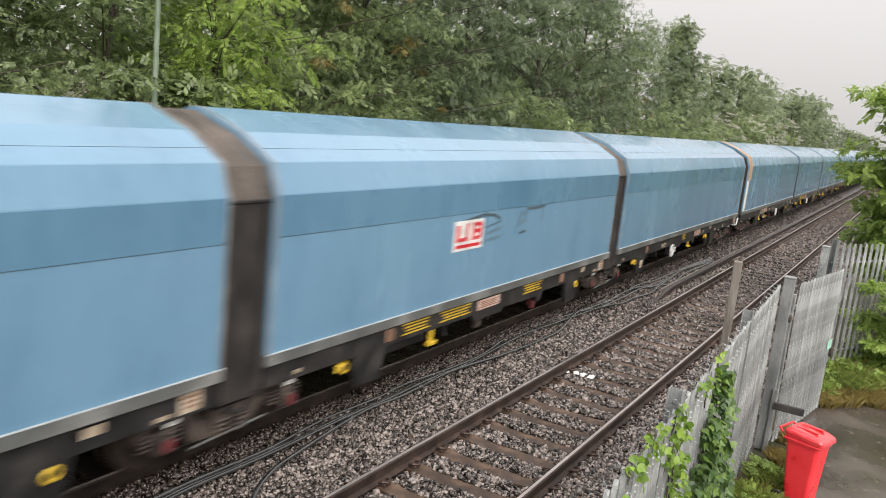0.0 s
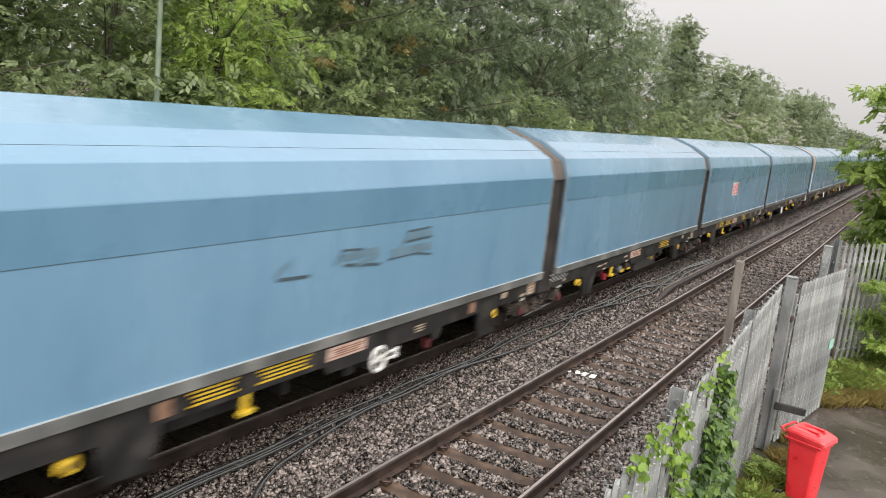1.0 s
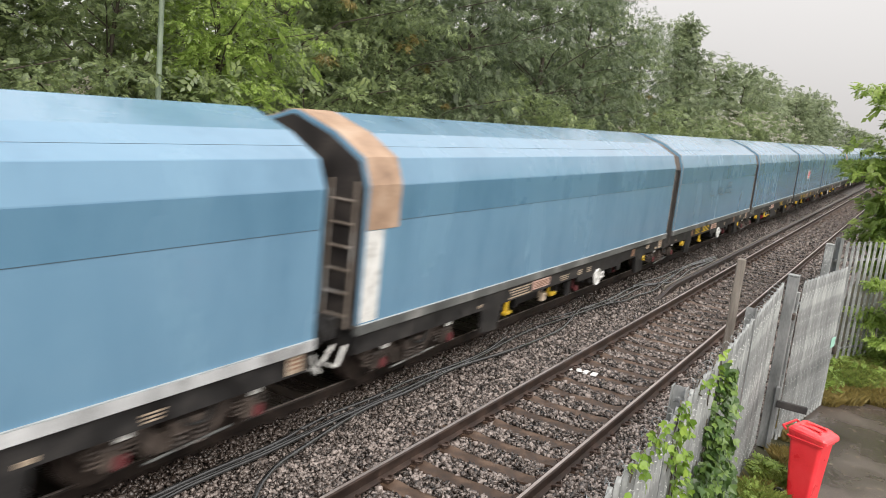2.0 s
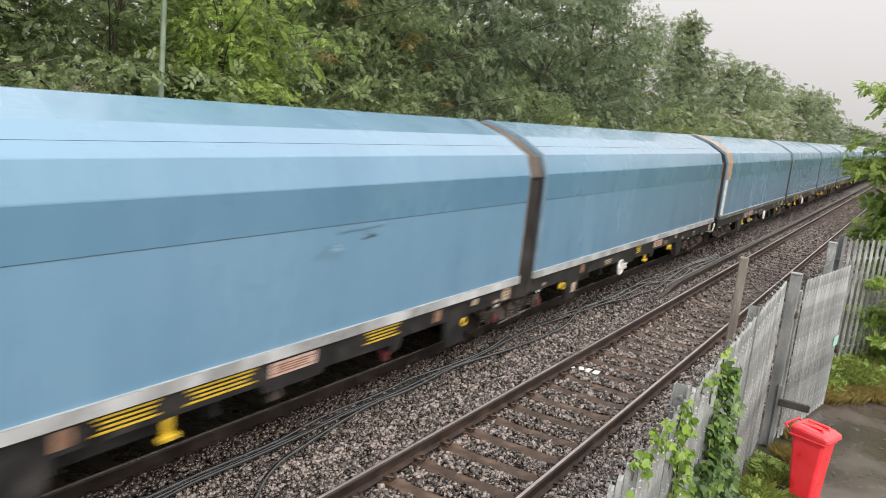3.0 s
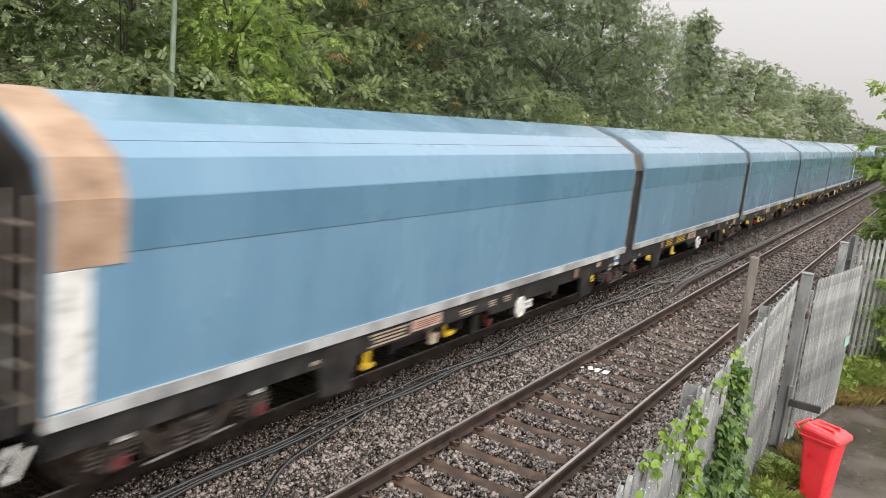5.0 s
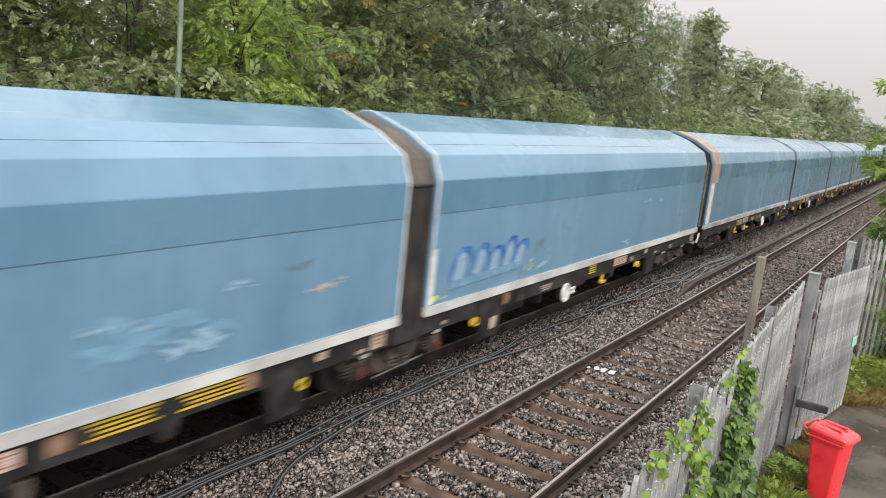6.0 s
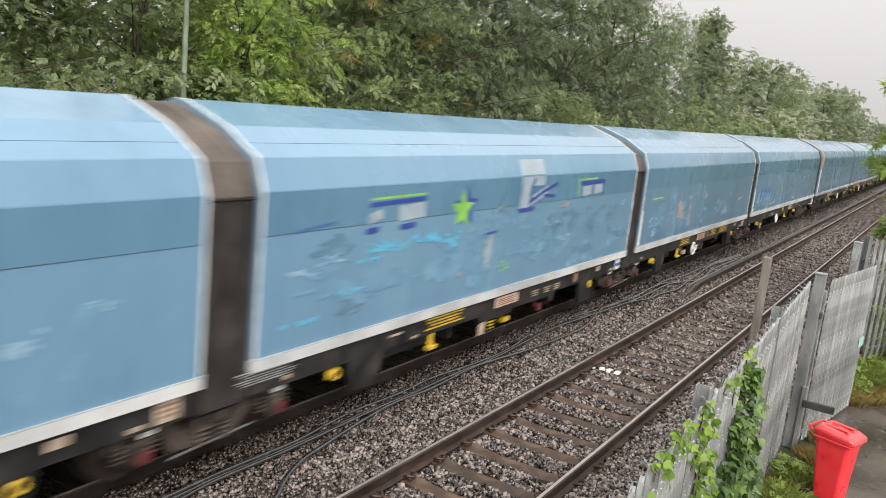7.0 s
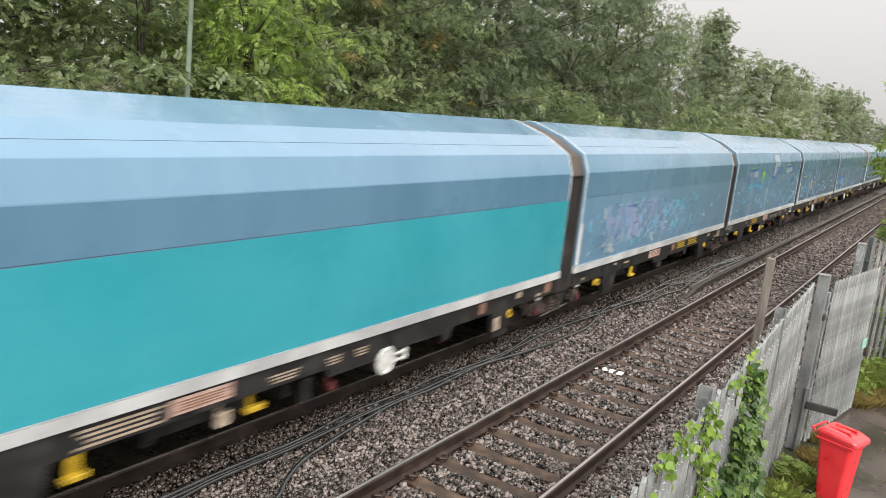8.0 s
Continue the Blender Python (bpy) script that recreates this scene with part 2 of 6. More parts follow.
WOOD = surface("weathered_timber_post", [(0.10, 0.085, 0.072), (0.20, 0.175, 0.15), (0.31, 0.28, 0.245)], (0.6, 0.85), 0, 6, 60, 0.4, stretch=(3, 3, 0.3))
BIN_RED = surface("red_bin_plastic", [(0.68, 0.025, 0.035), (0.80, 0.038, 0.05), (0.84, 0.055, 0.065)], (0.25, 0.4), 0, 4, 60, 0.03)
BIN_LID = surface("wet_red_lid_plastic", [(0.66, 0.03, 0.04), (0.78, 0.045, 0.055), (0.82, 0.08, 0.085)], (0.12, 0.22), 0, 4, 60, 0.03, coat=0.6)
BLACK = plain("black_rubber", (0.015, 0.015, 0.015), 0.5)
TARMAC = surface("wet_tarmac", [(0.03, 0.024, 0.021), (0.085, 0.069, 0.06), (0.19, 0.158, 0.138)], (0.12, 0.5), 0, 0.9, 90, 0.25)
spotted(TARMAC, (0.15, 0.12, 0.09), 7, 0.62, 0.08)
SOIL = surface("grassy_soil", [(0.03, 0.024, 0.014), (0.065, 0.06, 0.026), (0.11, 0.10, 0.04)], (0.7, 0.95), 0, 1.2, 30, 0.6)
SIGN_GREEN = plain("pale_green_sign", (0.35, 0.62, 0.52), 0.35)
LAMP_GREEN = surface("green_painted_steel", [(0.12, 0.16, 0.11), (0.20, 0.25, 0.18), (0.27, 0.32, 0.24)], (0.4, 0.6), 0.1, 3, 50, 0.05)
BARK = surface("bark", [(0.035, 0.027, 0.02), (0.08, 0.065, 0.05), (0.14, 0.12, 0.095)], (0.7, 0.95), 0, 5, 40, 0.8, stretch=(2, 2, 0.4))
LEAF_MID = leafy("mid_green_leaves", [(0.135, 0.172, 0.095), (0.262, 0.328, 0.155), (0.38, 0.455, 0.20)], 0.3, 0.5)
LEAF_DARK = leafy("dark_green_leaves", [(0.085, 0.112, 0.07), (0.165, 0.212, 0.118), (0.26, 0.322, 0.165)], 0.3, 0.5)
LEAF_BRIGHT = leafy("fresh_yellow_green_leaves", [(0.18, 0.26, 0.06), (0.31, 0.43, 0.10), (0.43, 0.55, 0.15)], 0.3, 0.5)
# the distant trees' rain haze is mixed into this paler, greyer green
LEAF_FAR = leafy("hazy_grey_green_leaves", [(0.13, 0.16, 0.10), (0.24, 0.292, 0.165), (0.355, 0.412, 0.23)], 0.45, 0.5)
IVY = leafy("ivy_leaves", [(0.025, 0.045, 0.013), (0.058, 0.115, 0.027), (0.16, 0.25, 0.055)], 0.3, 0.2)
IVY_PALE = leafy("young_bindweed_leaves", [(0.08, 0.15, 0.02), (0.18, 0.30, 0.035), (0.33, 0.46, 0.07)], 0.35, 0.35)
GRASS = leafy("wet_grass", [(0.09, 0.125, 0.028), (0.21, 0.265, 0.06), (0.36, 0.37, 0.12)])
GRASS_DRY = leafy("dry_grass", [(0.16, 0.13, 0.04), (0.27, 0.21, 0.07), (0.33, 0.25, 0.1)])


# ---- building helpers ----
def thing(name, label, category, group="", kind="", at=(0, 0, 0), rz=0.0):
    ob = new(name)
    ob.empty_display_size = 0.2
    ob.matrix_basis = pose(*at, 0, 0, rz)
    return tagged(ob, label, category, group, kind)


def link_mesh(name, me, material, parent=None, label=""):
    if material and not me.materials:
        me.materials.append(material)
    ob = new(name, me)
    if parent:
        ob.parent = parent
    if label:
        ob["label"] = label
    return ob


def part(name, bm, material, parent=None, label="", smooth=False):
    me = bpy.data.meshes.new(name)
    bmesh.ops.recalc_face_normals(bm, faces=bm.faces)
    bm.to_mesh(me)
    bm.free()
    if smooth:
        me.polygons.foreach_set("use_smooth", [True] * len(me.polygons))
    return link_mesh(name, me, material, parent, label)


def raw(name, verts, faces, material, parent=None, label="", smooth=False):
    """A mesh from numpy arrays of vertices and of faces, all with the same number of corners."""
    me = bpy.data.meshes.new(name)
    verts, faces = np.asarray(verts, np.float32), np.asarray(faces, np.int32)
    k = faces.shape[1]
    me.vertices.add(len(verts))
    me.vertices.foreach_set("co", verts.ravel())
    me.loops.add(faces.size)
    me.loops.foreach_set("vertex_index", faces.ravel())
    me.polygons.add(len(faces))
    me.polygons.foreach_set("loop_start", np.arange(0, faces.size, k, dtype=np.int32))
    if smooth:
        me.polygons.foreach_set("use_smooth", np.ones(len(faces), bool))
    me.update(calc_edges=True)
    return link_mesh(name, me, material, parent, label)


def box(bm, c, s, bevel=0.0, turn=None):
    r = bmesh.ops.create_cube(bm, size=1.0)
    vs = r["verts"]
    m = Matrix.Translation(c) @ (turn.to_4x4() if turn else Matrix.Identity(4)) @ Matrix.Diagonal((*s, 1))
    bmesh.ops.transform(bm, matrix=m, verts=vs)
    if bevel:
        es = list({e for v in vs for e in v.link_edges})
        bmesh.ops.bevel(bm, geom=es, offset=bevel, segments=1, affect="EDGES", profile=0.5)
    return bm


def cyl(bm, a, b, r, r2=None, n=12):
    a, b = Vector(a), Vector(b)
    d = b - a
    m = Matrix.Translation((a + b) / 2) @ d.to_track_quat("Z", "Y").to_matrix().to_4x4()
    bmesh.ops.create_cone(bm, cap_ends=True, segments=n, radius1=r, radius2=r if r2 is None else r2, depth=d.length, matrix=m)
    return bm


def prism_y(bm, outline, y0, y1, bevel=0.0):
    """An outline of (x, z), drawn out along y."""
    a = [bm.verts.new((x, y0, z)) for x, z in outline]
    b = [bm.verts.new((x, y1, z)) for x, z in outline]
    k = len(outline)
    bm.faces.new(a[::-1])
    bm.faces.new(b)
    for i in range(k):
        bm.faces.new((a[i], a[(i + 1) % k], b[(i + 1) % k], b[i]))
    return bm


def prism_x(bm, outline, x0, x1):
    """An outline of (y, z), drawn out along x."""
    a = [bm.verts.new((x0, y, z)) for y, z in outline]
    b = [bm.verts.new((x1, y, z)) for y, z in outline]
    k = len(outline)
    bm.faces.new(a[::-1])
    bm.faces.new(b)
    for i in range(k):
        bm.faces.new((a[i], a[(i + 1) % k], b[(i + 1) % k], b[i]))
    return bm


def tube(bm, points, radius, n=6):
    """A round bar along a line of points; radius may be a list."""
    rings = []
    pts = [Vector(p) for p in points]
    for i, p in enumerate(pts):
        d = (pts[min(i + 1, len(pts) - 1)] - pts[max(i - 1, 0)]).normalized()
        side = d.cross(Vector((0, 0, 1)) if abs(d.z) < 0.9 else Vector((1, 0, 0))).normalized()
        up = side.cross(d)
        r = radius[i] if isinstance(radius, (list, tuple)) else radius
        rings.append([bm.verts.new(p + (side * math.cos(k * math.tau / n) + up * math.sin(k * math.tau / n)) * r) for k in range(n)])
    for a, b in zip(rings, rings[1:]):
        for k in range(n):
            bm.faces.new((a[k], a[(k + 1) % n], b[(k + 1) % n], b[k]))
    bm.faces.new(rings[0][::-1])
    bm.faces.new(rings[-1])
    return bm


def ring(bm, c, r, t, axis="x", n=24, m=6):
    """A torus about the given axis."""
    g = []
    for i in range(n):
        a = i * math.tau / n
        row = []
        for j in range(m):
            b = j * math.tau / m
            q, w = r + t * math.cos(b), t * math.sin(b)
            v = (w, q * math.cos(a), q * math.sin(a)) if axis == "x" else (q * math.cos(a), q * math.sin(a), w)
            row.append(bm.verts.new(Vector(c) + Vector(v)))
        g.append(row)
    for i in range(n):
        for j in range(m):
            bm.faces.new((g[i][j], g[(i + 1) % n][j], g[(i + 1) % n][(j + 1) % m], g[i][(j + 1) % m]))
    return bm


def bm_new():
    return bmesh.new()


# ---- ground ----
NEAR_L, NEAR_R = -4.52, -3.015       # heads of the near track's rails
FAR_L, FAR_R = -7.92, -6.415         # heads of the far track's rails
YARD = -0.30                         # level of the car park


def ground_height(x, y):
    """The formation, the car park and the low bank behind the railway."""
    if x > -1.35:
        return YARD - 0.02
    if x > -9.2:
        return -0.36
    return -0.36 + min(1.4, (-9.2 - x) * 0.28) + 0.12 * noise.noise((x * 0.3, y * 0.3, 0))


def build_ground():
    xs = sorted({-400, -150, -70, -45, -30, -24, -20, -17, -15, -13.5, -12, -11, -10, -9.2, -8.6, -1.36, -1.34, 2, 6, 12, 30, 80, 200, 400})
    ys = sorted({-400, -200, -100, -60, *range(-40, 130, 5), 150, 180, 220, 300, 400, 700})
    v = [(x, y, ground_height(x, y)) for x in xs for y in ys]
    k = len(ys)
    f = [(i * k + j, (i + 1) * k + j, (i + 1) * k + j + 1, i * k + j + 1) for i in range(len(xs) - 1) for j in range(k - 1)]
    ob = raw("ground", v, f, SOIL, smooth=True)
    tagged(ob, "grassy soil of the lineside bank and yard", "ground", kind="structure")


build_ground()


def build_ballast_bed():
    xs = [-9.3, -8.9, -8.55, -8.2, -7.9, -7.3, -6.7, -6.3, -5.9, -5.5, -5.1, -4.7, -4.4, -4.0, -3.6, -3.2, -2.9, -2.6, -2.3, -1.9, -1.6, -1.3]
    ys = list(np.arange(-60, 60, 0.5)) + list(np.arange(60, 420, 6.0))
    hs = {-9.3: -0.40, -8.9: -0.24, -8.55: -0.18, -8.2: -0.18, -6.3: -0.15, -5.9: -0.16, -5.5: -0.178, -5.1: -0.172, -4.7: -0.172, -2.9: -0.178, -2.6: -0.172, -2.3: -0.19, -1.9: -0.25, -1.6: -0.31, -1.3: -0.37}
    v = [(x, y, hs.get(x, -0.215) + 0.012 * noise.noise((x * 2, y * 2, 3))) for x in xs for y in ys]
    k = len(ys)
    f = [(i * k + j, (i + 1) * k + j, (i + 1) * k + j + 1, i * k + j + 1) for i in range(len(xs) - 1) for j in range(k - 1)]
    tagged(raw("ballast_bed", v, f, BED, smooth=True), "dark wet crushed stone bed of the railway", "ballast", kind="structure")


build_ballast_bed()


def build_ballast_stones():
    """Loose stones on the bed, dense where the camera passes nearest."""
    rng = np.random.default_rng(4)
    block = np.array([(x, y, z) for x in (-1, 1) for y in (-1, 1) for z in (-1, 1)], float)
    block_f = np.array([(0, 1, 3), (0, 3, 2), (4, 6, 7), (4, 7, 5), (0, 4, 5), (0, 5, 1), (2, 3, 7), (2, 7, 6), (0, 2, 6), (0, 6, 4), (1, 5, 7), (1, 7, 3)])
    spots = []
    for y0, y1, per in ((3.0, 9.0, 980), (9.0, 16.0, 820), (16.0, 26.0, 380), (26.0, 42.0, 130), (42.0, 75.0, 30)):
        n = int((y1 - y0) * 5.0 * per)
        spots.append(np.stack([rng.uniform(-6.3, -1.5, n), rng.uniform(y0, y1, n)], 1))
    p = np.concatenate(spots)
    # sleeper tops and rails stay clear
    on_sleeper = (np.abs(((p[:, 1] - SLEEPER_AT + 0.3) % 0.6) - 0.3) < 0.125) & (p[:, 0] > -4.63) & (p[:, 0] < -2.91)
    keep = ~on_sleeper
    for rail in (NEAR_L, NEAR_R, FAR_R):
        keep &= np.abs(p[:, 0] - rail) > 0.085
    p = p[keep]
    n = len(p)
    outside = (p[:, 0] < NEAR_L) | (p[:, 0] > NEAR_R)
    base = np.where(outside, -0.178, -0.212) + np.where(p[:, 0] > -2.4, -(p[:, 0] + 2.4) * 0.14, 0.0)
    # stones lie a little heaped between rails and sink between the sleepers
    size = rng.uniform(0.012, 0.028, n) * (1 + 0.35 * (rng.random(n) > 0.85)) * np.where(p[:, 1] > 26, 1.3, 1.0)
    z = base + size * 0.35 + rng.uniform(0, 0.022, n)
    z += np.where((p[:, 0] > -6.2) & (p[:, 0] < -5.1), 0.015, 0.0) + np.where(p[:, 0] < -5.95, 0.035, 0.0)
    ang = rng.uniform(0, math.tau, (n, 3))
    ca, sa = np.cos(ang), np.sin(ang)
    zero, one = np.zeros(n), np.ones(n)
    rz = np.stack([ca[:, 0], -sa[:, 0], zero, sa[:, 0], ca[:, 0], zero, zero, zero, one], 1).reshape(n, 3, 3)
    rx = np.stack([one, zero, zero, zero, ca[:, 1], -sa[:, 1], zero, sa[:, 1], ca[:, 1]], 1).reshape(n, 3, 3)
    sc = size[:, None] * rng.uniform(0.6, 1.3, (n, 3))
    local = (block[None] * rng.uniform(0.45, 1.15, (n, 8, 1)) + rng.uniform(-0.3, 0.3, (n, 8, 3))) * sc[:, None, :]
    w = np.einsum("nij,nkj->nki", rz @ rx, local) + np.stack([p[:, 0], p[:, 1], z], 1)[:, None, :]
    faces = (block_f[None] + (np.arange(n) * 8)[:, None, None]).reshape(-1, 3)
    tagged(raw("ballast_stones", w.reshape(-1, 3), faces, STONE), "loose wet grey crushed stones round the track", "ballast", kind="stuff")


SLEEPER_AT = 5.05
build_ballast_stones()


# ---- tracks ----
RAIL_OUTLINE = [(-0.07, -0.159), (0.07, -0.159), (0.07, -0.148), (0.012, -0.13), (0.012, -0.045), (0.034, -0.035), (0.035, -0.008), (0.028, 0.0), (-0.028, 0.0), (-0.035, -0.008), (-0.034, -0.035), (-0.012, -0.045), (-0.012, -0.13), (-0.07, -0.148)]


def sleeper_mesh(material):
    bm = bm_new()
    out = [(-0.14, -0.40), (0.14, -0.40), (0.115, -0.172), (-0.115, -0.172)]
    # the middle is a little lower than the rail seats
    xs = [(-1.25, 0.0), (-1.2, 0.01), (-0.55, 0.0), (-0.42, -0.022), (0.42, -0.022), (0.55, 0.0), (1.2, 0.01), (1.25, 0.0)]
    rings = []
    for x, dz in xs:
        e = 0.012 if abs(x) == 1.25 else 0
        rings.append([bm.verts.new((x, y * (1 - e * 4), z + (dz - e if z > -0.3 else 0))) for y, z in out])
    for a, b in zip(rings, rings[1:]):
        for i in range(4):
            bm.faces.new((a[i], a[(i + 1) % 4], b[(i + 1) % 4], b[i]))
    bm.faces.new(rings[0][::-1])
    bm.faces.new(rings[-1])
    bmesh.ops.recalc_face_normals(bm, faces=bm.faces)
    me = bpy.data.meshes.new("sleeper")
    bm.to_mesh(me)
    bm.free()
    me.materials.append(material)
    return me


def clip_mesh():
    """A spring clip with its shoulder on both sides of a rail."""
    bm = bm_new()
    for s in (-1, 1):
        box(bm, (s * 0.112, 0, -0.155), (0.07, 0.12, 0.045), 0.01)
        tube(bm, [(s * 0.055, -0.06, -0.138), (s * 0.11, -0.07, -0.112), (s * 0.155, -0.025, -0.12), (s * 0.14, 0.04, -0.106), (s * 0.07, 0.065, -0.135)], 0.013, 5)
    box(bm, (0, 0, -0.163), (0.16, 0.15, 0.012))
    bmesh.ops.recalc_face_normals(bm, faces=bm.faces)
    me = bpy.data.meshes.new("rail_clip")
    bm.to_mesh(me)
    bm.free()
    me.materials.append(CLIP)
    return me


def build_track(name, left, right, label, y_first, y_last, sm, side):
    track = thing(name, label, "railway track", kind="structure")
    cm = CLIP_MESH
    mid = (left + right) / 2
    n0, n1 = int((y_first - SLEEPER_AT) / 0.6), int((y_last - SLEEPER_AT) / 0.6)
    for i in range(n0, n1):
        y = SLEEPER_AT + i * 0.6
        ob = new("sleeper", sm)
        ob.parent = track
        ob.location = (mid + random.uniform(-0.015, 0.015), y, random.uniform(-0.006, 0.004))
        ob.rotation_euler = (0, 0, random.uniform(-0.008, 0.008))
        if y < 34 and name == "track_near":
            for rail in (left, right):
                c = new("rail_clip", cm)
                c.parent = track
                c.location = (rail, y, 0)
    for rail in (left, right):
        bm = bm_new()
        prism_y(bm, [(x + rail, z) for x, z in RAIL_OUTLINE], -90, 420)
        r = part("rail", bm, side, track, "rusty running rail with a shining head")
        bm = bm_new()
        prism_y(bm, [(rail - 0.021, -0.004), (rail + 0.015, -0.004), (rail + 0.014, 0.003), (rail - 0.02, 0.003)], -90, 420)
        part("rail_head", bm, RAIL_HEAD, r, "bright wet running band of the rail")
    return track


CLIP_MESH = clip_mesh()
build_track("track_near", NEAR_L, NEAR_R, "empty wet railway track on concrete sleepers", -10, 150, sleeper_mesh(SLEEPER), RAIL_SIDE)
build_track("track_far", FAR_L, FAR_R, "railway track under the passing goods train", -10, 130, sleeper_mesh(SLEEPER_SHADED), RAIL_SHADED)


def build_conductor_rail():
    rail = thing("conductor_rail", "dark raised conductor rail with ramped end beside the track", "conductor rail", kind="structure")
    bm = bm_new()
    x = -4.95
    ring_y = [(18.6, -0.14), (19.6, 0.0), (20.2, 0.06), (420, 0.06)]
    prev = None
    for y, top in ring_y:
        o = [(-0.045, top - 0.11), (0.045, top - 0.11), (0.045, top - 0.01), (0.035, top), (-0.035, top), (-0.045, top - 0.01)]
        vs = [bm.verts.new((x + a, y, b)) for a, b in o]
        if prev:
            for i in range(6):
                bm.faces.new((prev[i], prev[(i + 1) % 6], vs[(i + 1) % 6], vs[i]))
        else:
            bm.faces.new(vs[::-1])
        prev = vs
    bm.faces.new(prev)
    part("live_rail", bm, THIRD, rail)
    bm = bm_new()
    box(bm, (x - 0.20, 220, -0.08), (0.035, 400, 0.11), 0.004)
    part("guard_board", bm, WOOD, rail, "grey timber guard board along the conductor rail")
    me = None
    for k in range(24):
        y = 20.5 + 2.4 * k
        if me is None:
            bm = bm_new()
            cyl(bm, (0, 0, -0.2), (0, 0, -0.12), 0.06, 0.045, 10)
            cyl(bm, (0, 0, -0.12), (0, 0, -0.05), 0.05, 0.04, 10)
            ob = part("insulator", bm, PORCELAIN, rail, "dirty brown porcelain insulator")
            me = ob.data
        else:
            ob = new("insulator", me)
            ob.parent = rail
        ob.location = (x, y, 0)


build_conductor_rail()


def build_paint_mark():
    """Unreadable white characters sprayed across a sleeper and the stones."""
    bm = bm_new()
    y = SLEEPER_AT + 12 * 0.6 - 0.05
    for k, (dx, dy, wx, wy, a) in enumerate(((0.07, 0.03, 0.10, 0.16, 10), (0.12, -0.08, 0.06, 0.08, -8), (0.24, 0.0, 0.09, 0.17, 25), (0.36, 0.03, 0.09, 0.13, -12), (0.38, -0.08, 0.07, 0.09, 10), (0.51, -0.01, 0.10, 0.2, 6))):
        box(bm, (NEAR_L - 0.04 + dx, y + dy, -0.155 + k * 0.0015), (wx, wy, 0.006), 0.002, Euler((0, 0, radians(a))).to_matrix())
    ob = part("painted_mark", bm, WHITE)
    tagged(ob, "worn white paint mark across a concrete sleeper", "paint mark")


build_paint_mark()


def cable(pts, radius, rise):
    """A loose cable on the stones, through points of the plan."""
    cu = bpy.data.curves.new("cable", "CURVE")
    cu.dimensions = "3D"
    cu.bevel_depth, cu.bevel_resolution = radius, 2
    sp = cu.splines.new("NURBS")
    sp.points.add(len(pts) - 1)
    sp.use_endpoint_u, sp.order_u, sp.resolution_u = True, 3, 8
    for p, (x, y) in zip(sp.points, pts):
        p.co = (x, y, -0.118 + rise, 1)
    cu.materials.append(CABLE)
    tagged(new("cable", cu), "dark wet cable lying loose on the ballast", "cable", group="cables between the tracks")


cable(((-5.8, 1.0), (-5.86, 4.77), (-5.89, 5.35), (-5.87, 6.0), (-5.85, 6.6), (-5.93, 7.2), (-5.97, 7.8), (-5.9, 8.7), (-5.97, 9.5), (-5.88, 10.2), (-5.82, 11.1), (-5.84, 11.8), (-5.94, 12.4), (-6.06, 13.2), (-6.05, 14.2), (-5.9, 15.2),
       (-5.75, 16.6), (-5.7, 17.8), (-5.82, 19.3), (-5.86, 20.4), (-5.68, 21.3), (-5.69, 22.4), (-5.67, 23.7), (-5.64, 25.4), (-5.48, 27.1)), 0.03, 0.004)
cable(((-5.7, 1.0), (-5.78, 4.85), (-5.82, 5.3), (-5.78, 6.0), (-5.79, 6.6), (-5.78, 7.0), (-5.83, 7.7), (-5.8, 8.6), (-5.81, 9.7), (-5.78, 10.7), (-5.75, 11.2), (-5.8, 11.9), (-5.91, 13.0), (-5.87, 14.1), (-5.72, 15.4), (-5.64, 16.4),
       (-5.6, 18.0), (-5.63, 19.3), (-5.63, 20.0), (-5.44, 20.5), (-5.48, 21.3), (-5.56, 22.7), (-5.61, 24.0), (-5.53, 25.6), (-5.4, 26.8)), 0.03, 0.012)
cable(((-4.86, 4.9), (-5.04, 5.4), (-5.24, 5.7), (-5.37, 5.97), (-5.47, 6.27), (-5.53, 6.65), (-5.62, 7.2), (-5.7, 7.8), (-5.75, 8.4), (-5.69, 8.9), (-5.7, 9.5), (-5.75, 10.2), (-5.73, 10.8), (-5.6, 11.6), (-5.5, 12.5), (-5.47, 13.4),
       (-5.46, 14.1), (-5.62, 14.9), (-5.78, 15.6), (-5.83, 16.1), (-5.7, 17.2), (-5.79, 19.0), (-5.73, 20.0), (-5.4, 20.6), (-5.22, 21.1), (-5.28, 22.2), (-5.43, 23.3), (-5.3, 25.9)), 0.03, 0.02)
cable(((-5.5, 1.0), (-5.66, 4.6), (-5.75, 5.1), (-5.74, 5.7), (-5.71, 6.3), (-5.74, 7.2), (-5.77, 8.1), (-5.74, 8.9), (-5.78, 10.0), (-5.71, 11.0), (-5.8, 12.2), (-5.86, 13.4), (-5.7, 15.4), (-5.6, 17.0), (-5.37, 17.6), (-5.4, 18.4),
       (-5.27, 19.1), (-5.26, 19.6), (-5.38, 20.7), (-5.44, 21.8), (-5.56, 23.1), (-5.57, 24.4), (-5.29, 26.3)), 0.024, 0.034)


